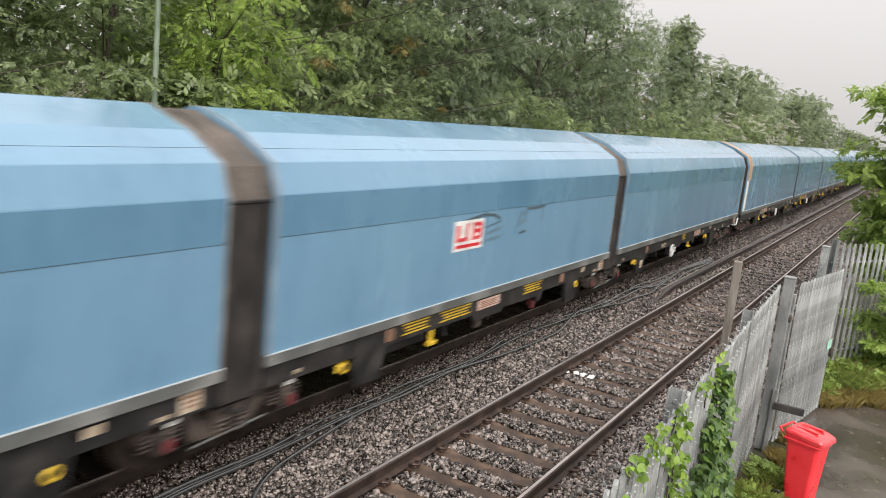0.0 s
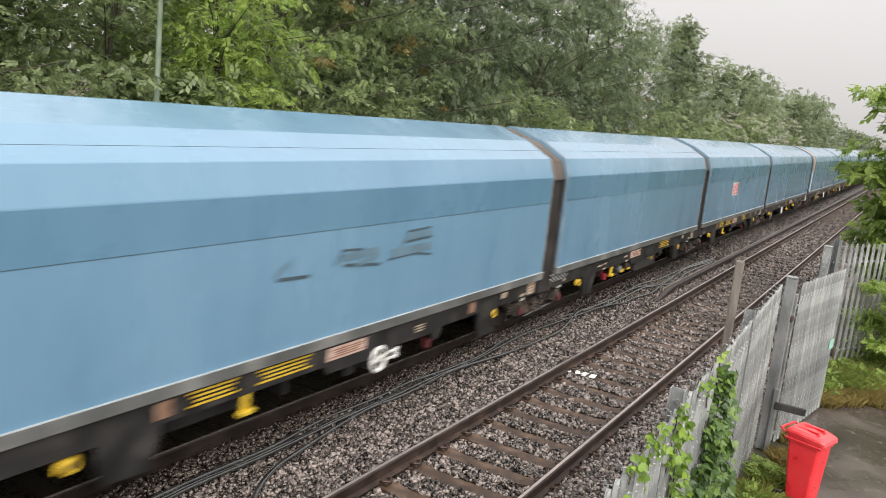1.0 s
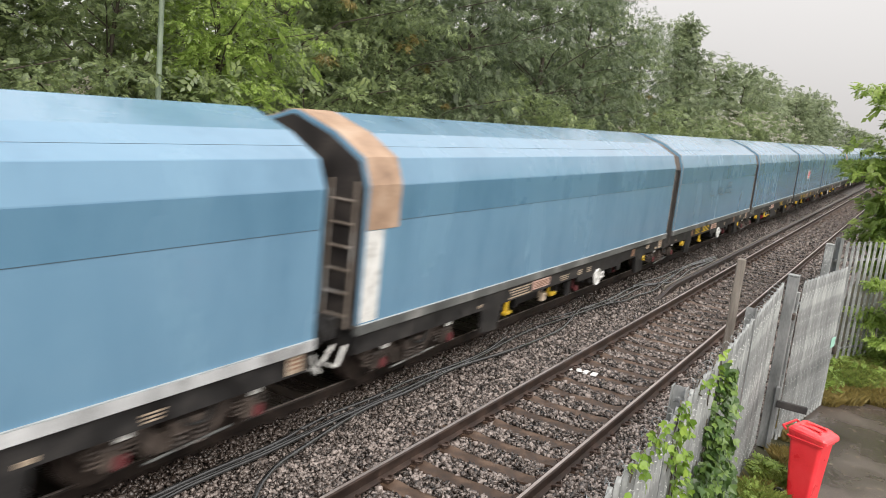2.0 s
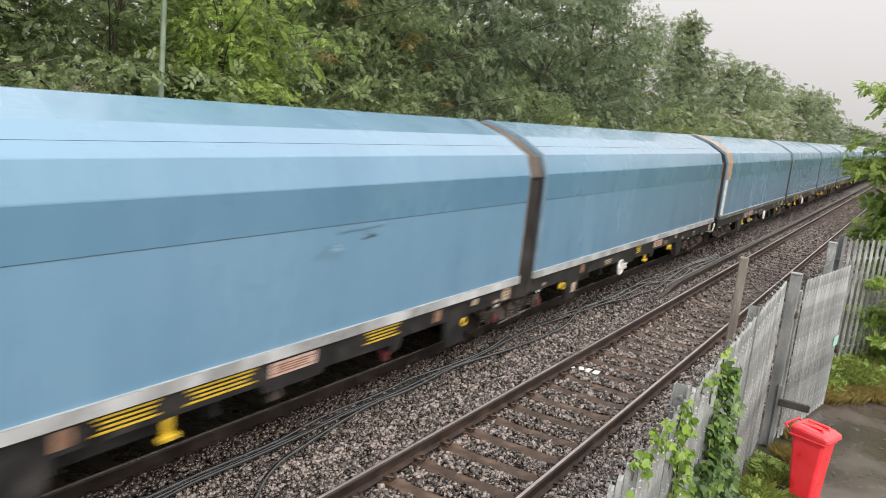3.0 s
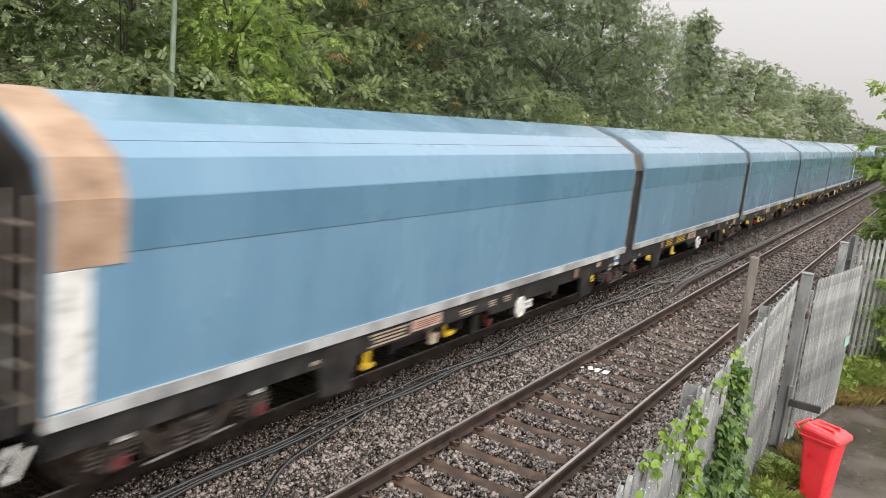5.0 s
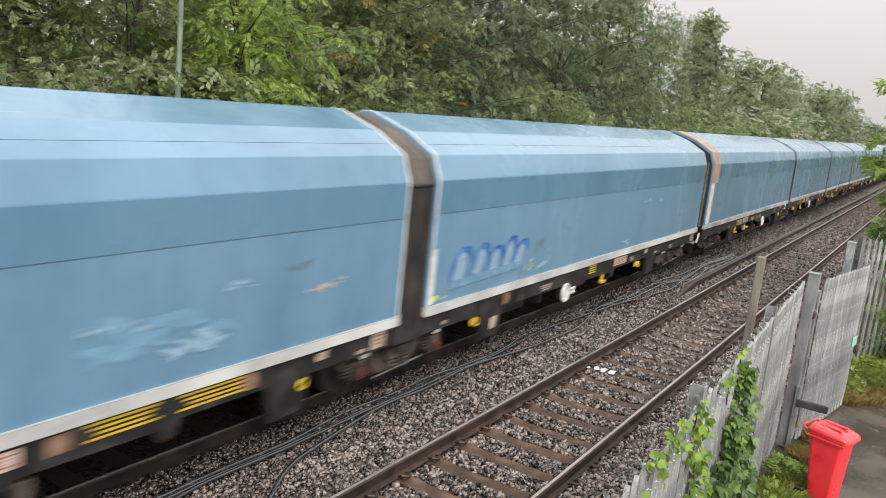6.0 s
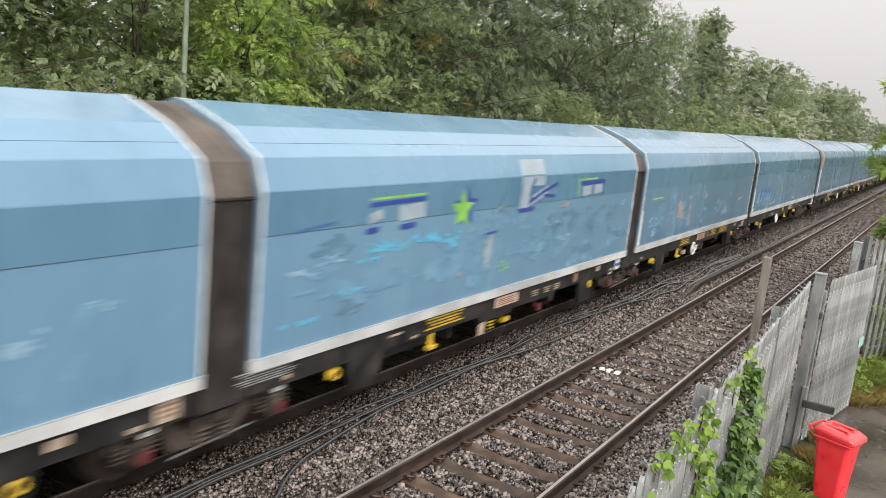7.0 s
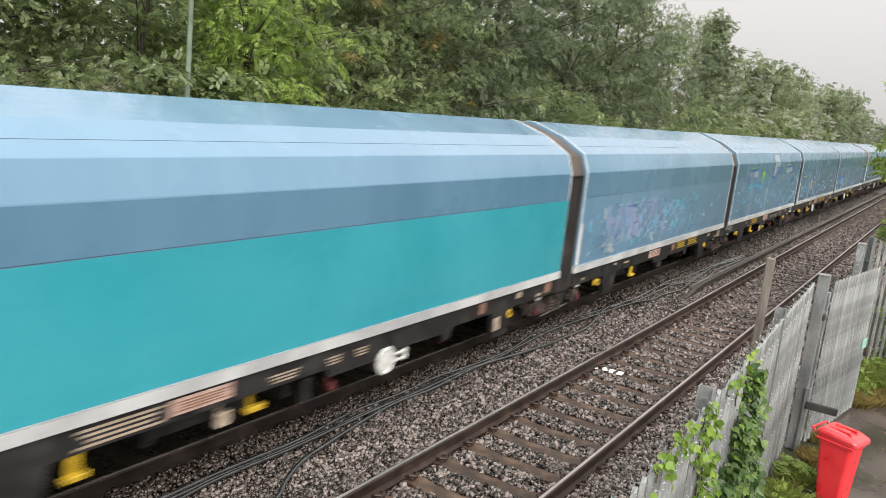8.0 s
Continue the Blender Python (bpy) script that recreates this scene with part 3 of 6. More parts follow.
# ---- yard: car park, verge, fence, gate ----
def build_tarmac():
    xs = [-0.95, -0.6, 0.5, 2, 5, 12]
    ys = [-6, 0, 4, 8, 10, 12, 14, 15]
    v, f = [], []
    for x in xs:
        for y in ys:
            edge = 0.12 * noise.noise((y * 0.7, 0, 5)) if x == xs[0] else 0
            ye = y + (0.35 * max(0, x + 0.6) if y >= 14 else 0) + (0.25 * noise.noise((x * 2, 1, 0)) if y == 15 else 0)
            v.append((x + edge, ye, YARD + 0.006))
    k = len(ys)
    f = [(i * k + j, (i + 1) * k + j, (i + 1) * k + j + 1, i * k + j + 1) for i in range(len(xs) - 1) for j in range(k - 1)]
    tagged(raw("tarmac", v, f, TARMAC), "dark wet tarmac of the car park", "tarmac", kind="structure")


build_tarmac()

PALE_W, PALE_T = 0.066, 0.003


def pale_mesh(h):
    """A W-section steel pale with a rounded and pointed head, facing +x."""
    bm = bm_new()
    prof = [(0.0, -0.036), (0.024, -0.022), (0.006, 0.0), (0.024, 0.022), (0.0, 0.036)]
    front, back = [], []
    for z, s in ((0, 1), (h - 0.07, 1), (h - 0.03, 0.72), (h, 0.1)):
        front.append([bm.verts.new((x, y * s, z)) for x, y in prof])
        back.append([bm.verts.new((x - 0.004, y * s, z)) for x, y in prof])
    for rows, flip in ((front, False), (back, True)):
        for a, b in zip(rows, rows[1:]):
            for i in range(4):
                q = (a[i], a[i + 1], b[i + 1], b[i])
                bm.faces.new(q[::-1] if flip else q)
    for i in (0, 4):
        for k in range(3):
            bm.faces.new((front[k][i], front[k + 1][i], back[k + 1][i], back[k][i]))
    bmesh.ops.recalc_face_normals(bm, faces=bm.faces)
    me = bpy.data.meshes.new("pale")
    bm.to_mesh(me)
    bm.free()
    me.materials.append(GALV)
    return me


PALE = pale_mesh(2.33)


def i_post(parent, x, y, h, material=None):
    """A rolled steel I-section post."""
    bm = bm_new()
    for dx in (-0.05, 0.05):
        box(bm, (x + dx, y, YARD + h / 2), (0.008, 0.10, h))
    box(bm, (x, y, YARD + h / 2), (0.095, 0.007, h))
    return part("post", bm, material or GALV_DARK, parent, "dull steel I-section fence post")


def fence_run(name, label, a, b, posts, pitch, top):
    """A palisade fence from a to b on the ground; posts at the given distances."""
    a, b = Vector((*a, 0)), Vector((*b, 0))
    d = b - a
    length = d.length
    ang = math.degrees(math.atan2(d.y, d.x)) - 90
    f = thing(name, label, "fence", at=(a.x, a.y, 0), rz=ang, kind="")
    k = int(length / pitch)
    for i in range(k):
        if any(abs(0.06 + i * pitch - s) < 0.085 for s in posts):
            continue
        ob = new("pale", PALE)
        ob.parent = f
        ob.location = (0.045, 0.06 + i * pitch, top - 2.33 + random.uniform(-0.006, 0.006))
        ob.rotation_euler = (0, random.uniform(-0.004, 0.004), random.uniform(-0.03, 0.03))
    for z in (YARD + 0.35, top - 0.38):
        bm = bm_new()
        box(bm, (0.012, length / 2, z + 0.022), (0.006, length, 0.045))
        box(bm, (-0.012, length / 2, z + 0.003), (0.045, length, 0.006))
        part("rail", bm, GALV, f, "steel angle rail")
    for s in posts:
        i_post(f, 0.0, s, top - YARD + 0.07)
    return f


fence_run("palisade_fence", "grey galvanised palisade fence with pointed pales", (-1.06, 0.5), (-1.427, 11.45), (0.2, 2.6, 5.17, 8.48), 0.152, 2.08)
fence_run("palisade_fence", "grey galvanised palisade fence behind the open gate", (-1.18, 16.4), (3.0, 24.6), (0.05, 2.8, 5.5, 8.2), 0.19, 2.2)


def build_gate():
    gate = thing("yard_gate", "grey steel palisade gate leaf standing ajar", "gate", at=(-1.22, 11.75, 0), rz=-9)
    w = 2.35
    for i in range(15):
        ob = new("pale", PALE)
        ob.parent = gate
        ob.location = (0.05, 0.1 + i * 0.155, -0.24)
    for z in (-0.18, 1.72):
        bm = bm_new()
        box(bm, (0, w / 2, z), (0.05, w, 0.05), 0.005)
        part("gate_rail", bm, GALV, gate)
    for y in (0.03, w):
        bm = bm_new()
        box(bm, (0, y, 0.85), (0.06, 0.06, 2.15), 0.005)
        part("gate_stile", bm, GALV, gate)
    bm = bm_new()
    box(bm, (0.06, 1.1, 0.78), (0.006, 2.4, 0.05), 0, Euler((radians(38), 0, 0)).to_matrix())
    part("brace", bm, GALV, gate)
    bm = bm_new()
    box(bm, (0.085, w - 0.16, 0.86), (0.012, 0.22, 0.16), 0.004)
    part("sign", bm, SIGN_GREEN, gate, "small pale green plate")
    bm = bm_new()
    box(bm, (0.08, w - 0.02, 0.72), (0.09, 0.08, 0.16), 0.01)
    part("lock_box", bm, BOGIE, gate, "rusty lock box")
    for z in (0.1, 1.6):
        bm = bm_new()
        cyl(bm, (0.0, -0.03, z - 0.06), (0.0, -0.03, z + 0.06), 0.03)
        part("hinge", bm, GALV_DARK, gate)


build_gate()


def build_gate_posts():
    for (x, y, h, dx) in ((-1.28, 11.6, 2.46, 0.14), (-1.28, 16.15, 2.44, 0.14)):
        post = thing("gate_post", "stout square galvanised gate post with cap", "gate post", group="gate posts", at=(x, y, 0))
        bm = bm_new()
        box(bm, (0, 0, YARD + h / 2), (0.14, 0.14, h), 0.008)
        part("shaft", bm, GALV_DARK if y < 12 else GALV, post)
        bm = bm_new()
        box(bm, (0, 0, YARD + h + 0.012), (0.15, 0.15, 0.02), 0.004)
        part("cap", bm, GALV, post)
        bm = bm_new()
        box(bm, (0.08, 0.0, YARD + h - 0.55), (0.05, 0.12, 0.09), 0.01)
        part("hinge_bracket", bm, BOGIE, post)
    # cross bar low down on the hinge side
    bar = thing("gate_stop", "dark steel stop bar on the gate post", "gate stop", at=(-1.2, 11.5, 0))
    bm = bm_new()
    box(bm, (0.2, 0.02, 0.38), (0.4, 0.05, 0.1), 0.006, Euler((0, radians(4), radians(14))).to_matrix())
    part("bar", bm, FRAME_BLACK, bar)
    bm = bm_new()
    box(bm, (0.0, 0.0, 0.15), (0.06, 0.06, 0.95), 0.006)
    part("upright", bm, GALV_DARK, bar)


build_gate_posts()


def build_razor_wire():
    coil = thing("razor_wire", "loose coil of razor wire along the fence top", "razor wire")
    bm = bm_new()
    pts = []
    for i in range(700):
        u = i / 699
        y = 0.6 + u * 10.9
        a = i * 0.36
        r = 0.04 + 0.010 * math.sin(i * 0.05) + 0.006 * math.sin(i * 0.31)
        pts.append((-1.04 - 0.034 * (y - 0.5) + r * math.cos(a), y + 0.03 * math.sin(a), 2.06 + r * 0.75 * math.sin(a)))
    tube(bm, pts, 0.003, 4)
    part("wire_coil", bm, WIRE, coil)
    me = None
    for i in range(0, 700, 4):
        x, y, z = pts[i]
        if me is None:
            b2 = bm_new()
            vs = [b2.verts.new(v) for v in ((-0.022, 0, 0), (0, 0.006, 0.004), (0.022, 0, 0), (0, -0.006, 0.004), (0, 0, -0.004))]
            for f in ((0, 1, 3), (2, 3, 1), (0, 4, 1), (1, 4, 2), (2, 4, 3), (3, 4, 0)):
                b2.faces.new([vs[k] for k in f])
            ob = part("barb", b2, WIRE, coil)
            me = ob.data
        else:
            ob = new("barb", me)
            ob.parent = coil
        ob.location = (x, y, z)
        ob.rotation_euler = (random.uniform(0, 6), random.uniform(0, 6), random.uniform(0, 6))


build_razor_wire()


def build_timber_post():
    p = thing("timber_post", "weathered grey square timber post beside the fence", "post", at=(-1.86, 10.9, 0), rz=8)
    bm = bm_new()
    box(bm, (0, 0, 1.0), (0.11, 0.11, 2.74), 0.012)
    part("shaft", bm, WOOD, p)
    for z in (1.35, 1.75, 1.9):
        bm = bm_new()
        cyl(bm, (0.05, 0, z), (0.075, 0, z), 0.016, n=8)
        part("bolt", bm, BOGIE, p)


build_timber_post()


def build_bin():
    b = thing("wheelie_bin", "bright red plastic wheelie bin with closed lid", "bin", at=(-0.585, 9.95, YARD + 0.01), rz=72)
    b.scale = (0.84, 0.86, 0.965)
    def rounded(bm, levels, corner):
        rings = []
        for z, hx, hy, cy, dip in levels:
            o = []
            for q in range(4):
                for k in range(5):
                    a = math.pi / 2 * (q + k / 4)
                    sx, sy = ((1, 1), (-1, 1), (-1, -1), (1, -1))[q]
                    x, y = sx * (hx - corner) + corner * math.cos(a), sy * (hy - corner) + corner * math.sin(a)
                    o.append(bm.verts.new((x, cy + y, z - dip * max(0, -y / hy))))
            rings.append(o)
        for a, c in zip(rings, rings[1:]):
            for i in range(20):
                bm.faces.new((a[i], a[(i + 1) % 20], c[(i + 1) % 20], c[i]))
        bm.faces.new(rings[0][::-1])
        bm.faces.new(rings[-1])
    bm = bm_new()
    rounded(bm, [(0.04, 0.165, 0.15, -0.02, 0), (0.5, 0.188, 0.19, -0.005, 0), (0.86, 0.205, 0.22, 0.0, 0), (0.865, 0.225, 0.24, 0.0, 0), (0.93, 0.228, 0.245, 0.0, 0)], 0.05)
    part("body", bm, BIN_RED, b)
    bm = bm_new()
    rounded(bm, [(0.935, 0.235, 0.265, -0.01, 0.02), (0.975, 0.24, 0.27, -0.01, 0.02), (1.0, 0.23, 0.255, -0.01, 0.025), (1.03, 0.19, 0.21, 0.0, 0.025), (1.035, 0.12, 0.14, 0.0, 0.02)], 0.06)
    part("lid", bm, BIN_LID, b, "domed red lid with a drooping front lip")
    for x in (-0.09, 0.09):
        bm = bm_new()
        box(bm, (x, 0.0, 1.036), (0.06, 0.3, 0.018), 0.007)
        part("lid_rib", bm, BIN_LID, b)
    bm = bm_new()
    box(bm, (0.0, -0.268, 0.93), (0.40, 0.03, 0.045), 0.012)
    part("lid_lip", bm, BIN_LID, b, "turned-down front lip of the lid")
    bm = bm_new()
    box(bm, (0.0, 0.0, 0.892), (0.468, 0.50, 0.022), 0.008)
    part("rim", bm, BIN_RED, b, "thick red rim")
    bm = bm_new()
    tube(bm, [(-0.22, 0.27, 0.95), (-0.2, 0.33, 0.98), (0.2, 0.33, 0.98), (0.22, 0.27, 0.95)], 0.016, 8)
    part("handle", bm, BIN_RED, b)
    for s in (-1, 1):
        bm = bm_new()
        cyl(bm, (s * 0.19, 0.2, 0.1), (s * 0.24, 0.2, 0.1), 0.1, n=20)
        part("wheel", bm, BLACK, b, "black rubber wheel")
    bm = bm_new()
    cyl(bm, (-0.2, 0.2, 0.1), (0.2, 0.2, 0.1), 0.014, n=8)
    part("axle", bm, BLACK, b)


build_bin()


def build_lamp_post():
    p = thing("lamp_post", "slim green painted lamp post behind the train", "lamp post", at=(-10.2, 8.3, 0))
    bm = bm_new()
    cyl(bm, (0, 0, -0.3), (0, 0, 1.2), 0.075, 0.075, 14)
    part("base", bm, LAMP_GREEN, p)
    bm = bm_new()
    cyl(bm, (0, 0, 1.2), (0, 0, 7.0), 0.05, 0.035, 12)
    part("column", bm, LAMP_GREEN, p)
    bm = bm_new()
    box(bm, (0.3, 0, 7.02), (0.65, 0.2, 0.11), 0.03)
    part("lantern", bm, LAMP_GREEN, p)


build_lamp_post()


# ---- plants ----
def leaf_cloud(name, centres, spread, count, size, material, parent, seed, droop=0.5, slim=0.45):
    """Leaflets in pairs along short drooping twigs; the twigs gather on the tops and outsides of clumps."""
    rng = np.random.default_rng(seed)
    per = 9
    n = count // per
    c = np.asarray(centres, float)
    pick = rng.integers(0, len(c), n)
    off = rng.normal(0, 1, (n, 3))
    off /= np.linalg.norm(off, axis=1)[:, None] + 1e-9
    low = off[:, 2] < -0.15
    off[low, 2] *= -0.6
    off *= (rng.random(n) ** 0.3)[:, None]
    sp = np.asarray(spread, float)[pick]
    p = c[pick] + off * sp
    d = off * np.array([1, 1, 0.5]) + rng.normal(0, 0.4, (n, 3))
    d[:, 2] -= droop * rng.uniform(0.2, 1.0, n)
    d /= np.linalg.norm(d, axis=1)[:, None] + 1e-9
    side = np.cross(d, rng.normal(0, 0.3, (n, 3)) + np.array([0, 0, 1.0]))
    side /= np.linalg.norm(side, axis=1)[:, None] + 1e-9
    up = np.cross(side, d)
    s = size * rng.uniform(0.7, 1.25, n)
    quads = []
    for k in range(per):
        along = (k // 2 + 0.5) / 4.5
        hand = 0 if k == per - 1 else (1 if k % 2 else -1)
        way = d * (0.55 if hand else 1.0) + side * hand * 0.8 + up * (0.05 - 0.35 * rng.random(n))[:, None]
        way /= np.linalg.norm(way, axis=1)[:, None]
        q = np.cross(way, up)
        q /= np.linalg.norm(q, axis=1)[:, None] + 1e-9
        base = p + d * (s * 1.9 * along)[:, None] - np.array([0, 0, 1.0]) * (s * 0.35 * along ** 2)[:, None]
        L = (s * rng.uniform(0.75, 1.15, n))[:, None]
        Wd = L * slim * 0.5
        quads.append(np.stack([base, base + way * L * 0.45 + q * Wd, base + way * L - up * L * 0.12, base + way * L * 0.45 - q * Wd], 1))
    v = np.concatenate(quads).reshape(-1, 3)
    return raw(name, v, np.arange(len(v)).reshape(-1, 4), material, parent)


def tree(name, label, height, radius, base, count, leaf, material, seed, at, slim=0.45, droop=0.5, trunk=0.16, shape="round", clump=0.85):
    """A tapered trunk with limbs, and clumps of leaves round the limbs' ends."""
    rng = random.Random(seed)
    t = thing(name, label, "tree" if height > 3 else "shrub", at=at)
    bm = bm_new()
    lean = (rng.uniform(-0.4, 0.4), rng.uniform(-0.4, 0.4))
    trunk_pts = [(lean[0] * u * u * 1.5, lean[1] * u * u * 1.5, -0.3 + (height * 0.86 + 0.3) * u) for u in (0, 0.15, 0.3, 0.5, 0.7, 0.85, 1)]
    tube(bm, trunk_pts, [trunk * (1 - 0.85 * u) for u in (0, 0.15, 0.3, 0.5, 0.7, 0.85, 1)], 8)
    centres, spreads = [], []
    limb_bm = bm_new()
    limbs = max(9, int(height * 3.6))
    for i in range(limbs):
        u = (i + rng.random()) / limbs
        z = base + (height - base) * u
        if shape == "column":
            reach = radius * rng.uniform(0.7, 1.1) * (1.0 if u < 0.75 else 0.75)
        elif shape == "spreading":
            reach = radius * (0.9 + 0.12 * u) * rng.uniform(0.75, 1.05)
        elif shape == "cone":
            reach = radius * (1.05 - u) * rng.uniform(0.7, 1.1)
        else:
            reach = radius * math.sqrt(max(0.06, 1 - (2 * u - 0.85) ** 2 / 1.4)) * rng.uniform(0.6, 1.12)
        a = i * 2.4 + rng.uniform(-0.5, 0.5)
        z0 = max(0.3, z - reach * 0.5)
        k = min((z0 + 0.3) / (height * 0.86 + 0.3), 1)
        s = Vector((lean[0] * k * k * 1.5, lean[1] * k * k * 1.5, min(z0, height * 0.85)))
        tip = Vector((reach * math.cos(a), reach * math.sin(a), z))
        mid = s.lerp(tip, 0.5) + Vector((0, 0, reach * 0.12))
        r = trunk * 0.28 * (1 - 0.6 * u)
        tube(limb_bm, [s, mid, tip], [r, r * 0.6, r * 0.2], 5)
        for j in range(7):
            w = rng.uniform(0.35, 1.08)
            c = s.lerp(tip, w) + Vector((rng.uniform(-1, 1), rng.uniform(-1, 1), rng.uniform(-0.8, 0.7))) * clump * 0.9
            c.z = max(c.z, base * 0.6 + 0.2)
            centres.append(c)
            q = clump * rng.uniform(0.45, 1.15)
            spreads.append((q, q, q * rng.uniform(0.38, 0.6)))
    part("trunk", bm, BARK, t, smooth=True)
    tagged(part("branchwork", limb_bm, BARK, t), kind="stuff")
    leaf_cloud("crown", centres, np.array(spreads), count, leaf, material, t, seed, droop, slim)
    if height > 5:
        # leaves deep inside the crown
        inner = [Vector((c.x * 0.62, c.y * 0.62, c.z * 0.93)) for c in centres]
        leaf_cloud("inner_foliage", inner, np.array(spreads) * 1.25, count // 8, leaf * 1.7, material, t, seed + 500, droop, 0.75)
    return t


def build_trees():
    ash = tree("ash_tree", "tall leafy ash tree with drooping green foliage", 12.5, 4.2, 2.0, 80000, 0.094, LEAF_DARK, 21, (-14.6, 20.5, 0.3), 0.36, 0.9)
    elder = tree("elder_tree", "broad bushy elder tree with mid-green leaves", 12.6, 4.2, 1.8, 110000, 0.078, LEAF_MID, 22, (-14.6, 15.2, 0.3), 0.46, 0.5)
    maple = tree("field_maple", "dense field maple with mid-green foliage", 8.6, 3.7, 1.8, 80000, 0.08, LEAF_MID, 23, (-14.5, 5.6, 0.3), 0.6, 0.4)
    willow = tree("willow_tree", "dark green willow tree on the railway bank", 11.0, 3.9, 1.8, 48000, 0.108, LEAF_DARK, 24, (-15.0, 36.5, 0.3), 0.3, 0.9)
    dead = [Vector((2.9, -0.6, 5.6)), Vector((3.3, 1.2, 4.9)), Vector((2.6, 2.3, 6.3)), Vector((3.2, -1.6, 4.3)), Vector((2.4, 3.0, 5.2))]
    leaf_cloud("withered_tuft", dead, np.full((5, 3), 0.16), 900, 0.08, GRASS_DRY, elder, 90, 0.9, 0.4)
    for src, x, y, rz, s in ((maple, -13.8, -1.5, 120, 1.0), (maple, -17.6, 1.5, 60, 1.25), (ash, -15.2, 26.5, 90, 1.0), (ash, -14.8, 31.5, 210, 0.95), 
                             (elder, -15.5, 42.0, 300, 0.78), (willow, -15.2, 47.0, 140, 0.84), (elder, -14.2, 18.2, 80, 0.8), (maple, -12.9, 4.2, 250, 0.8), (maple, -13.0, 9.2, 330, 0.72)):
        c = copy_thing(src, pose(x, y, 0.4, 0, 0, rz))
        c.scale = (s, s, s)
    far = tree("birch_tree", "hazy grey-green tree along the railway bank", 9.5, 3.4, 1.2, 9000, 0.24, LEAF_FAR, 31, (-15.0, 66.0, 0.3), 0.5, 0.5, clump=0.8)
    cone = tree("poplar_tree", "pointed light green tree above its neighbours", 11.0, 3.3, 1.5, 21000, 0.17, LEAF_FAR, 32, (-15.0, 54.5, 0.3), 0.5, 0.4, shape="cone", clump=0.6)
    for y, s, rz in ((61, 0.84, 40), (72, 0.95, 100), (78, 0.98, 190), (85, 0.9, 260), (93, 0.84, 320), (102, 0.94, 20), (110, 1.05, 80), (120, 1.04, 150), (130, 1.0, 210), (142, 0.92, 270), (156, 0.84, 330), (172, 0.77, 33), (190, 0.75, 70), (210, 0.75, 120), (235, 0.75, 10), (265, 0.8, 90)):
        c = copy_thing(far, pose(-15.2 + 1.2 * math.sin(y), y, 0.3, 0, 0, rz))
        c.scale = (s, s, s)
    bush = tree("lineside_bush", "low dense green bush on the railway bank", 4.6, 2.3, 0.2, 8000, 0.14, LEAF_MID, 41, (-11.4, 3.0, 0.0), 0.5, 0.4, trunk=0.06, clump=0.55)
    for i in range(16):
        y = -4 + i * 3.6
        c = copy_thing(bush, pose(-11.6 + 0.5 * math.sin(i * 2.1), y, 0.1, 0, 0, i * 77))
        s = 0.82 + 0.22 * math.sin(i * 1.7)
        c.scale = (s, s, s)
    # fresh bright branches that stand out before the dark crowns
    tree("sapling", "young tree with bright yellow-green leaves", 7.7, 2.1, 3.7, 30000, 0.066, LEAF_BRIGHT, 51, (-11.5, 10.8, 0.0), 0.4, 0.7, trunk=0.09, clump=0.5)
    # flowering shrubs between the trees and the line
    for y, s, rz in ((53.0, 1.02, 15), (60.0, 1.15, 200), (66.5, 1.2, 100), (74.0, 1.25, 320)):
        sh = copy_thing(bush, pose(-12.0, y, 0.1, 0, 0, rz))
        sh.scale = (s, s, s)
        sh.name = "flowering_shrub"
        tagged(sh, "green lineside shrub with cream blossom heads", "shrub")
        rng = random.Random(int(y))
        bm = bm_new()
        for _ in range(70):
            a, u = rng.uniform(0, math.tau), rng.random()
            q = 2.2 * math.sqrt(1 - (u * 0.9) ** 2)
            c = Vector((q * math.cos(a), q * math.sin(a), 2.6 + 2.1 * u))
            for _ in range(7):
                d = Vector((rng.uniform(-1, 1), rng.uniform(-1, 1), rng.uniform(-0.4, 0.4))) * 0.13
                box(bm, c + d, (0.07, 0.07, 0.03), 0, Euler((rng.uniform(-0.6, 0.6), rng.uniform(-0.6, 0.6), 0)).to_matrix())
        tagged(part("blossom", bm, BLOSSOM, sh, "cream blossom heads"), kind="stuff")
    # hedge and trees along the boundary on the yard's side
    for i in range(9):
        c = copy_thing(bush, pose(1.6 + 0.5 * math.sin(i * 1.9), 26 + i * 6.5, -0.2, 0, 0, i * 63))
        s = 0.8 + 0.2 * math.sin(i * 2.3)
        c.scale = (s, s, s)
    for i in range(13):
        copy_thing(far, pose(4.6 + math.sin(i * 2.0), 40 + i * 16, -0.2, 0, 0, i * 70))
    for i in range(10):
        c = copy_thing(bush, pose(1.5 + 0.4 * math.sin(i * 1.3), 84 + i * 12, -0.2, 0, 0, i * 51))
        c.scale = (1.15, 1.5, 1.15)
    # the wood behind the first rows
    rng = random.Random(77)
    cs = [Vector((-22 - rng.random() * 3, -12 + 72 * i / 420, 0.8 + rng.random() ** 0.8 * (13.0 if i < 240 else 7.0))) for i in range(420)]
    wood = leaf_cloud("woodland", cs, np.full((420, 3), 1.4), 62000, 0.46, LEAF_MID, None, 88, 0.6, 0.75)
    tagged(wood, "dense green woodland behind the lineside trees", "woodland", kind="stuff")
    # by the yard
    tree("sycamore", "young sycamore with broad green leaves beside the fence", 5.9, 1.7, 1.5, 80000, 0.085, LEAF_BRIGHT, 61, (0.27, 22.3, -0.3), 0.8, 0.7, trunk=0.09, shape="spreading", clump=0.6)
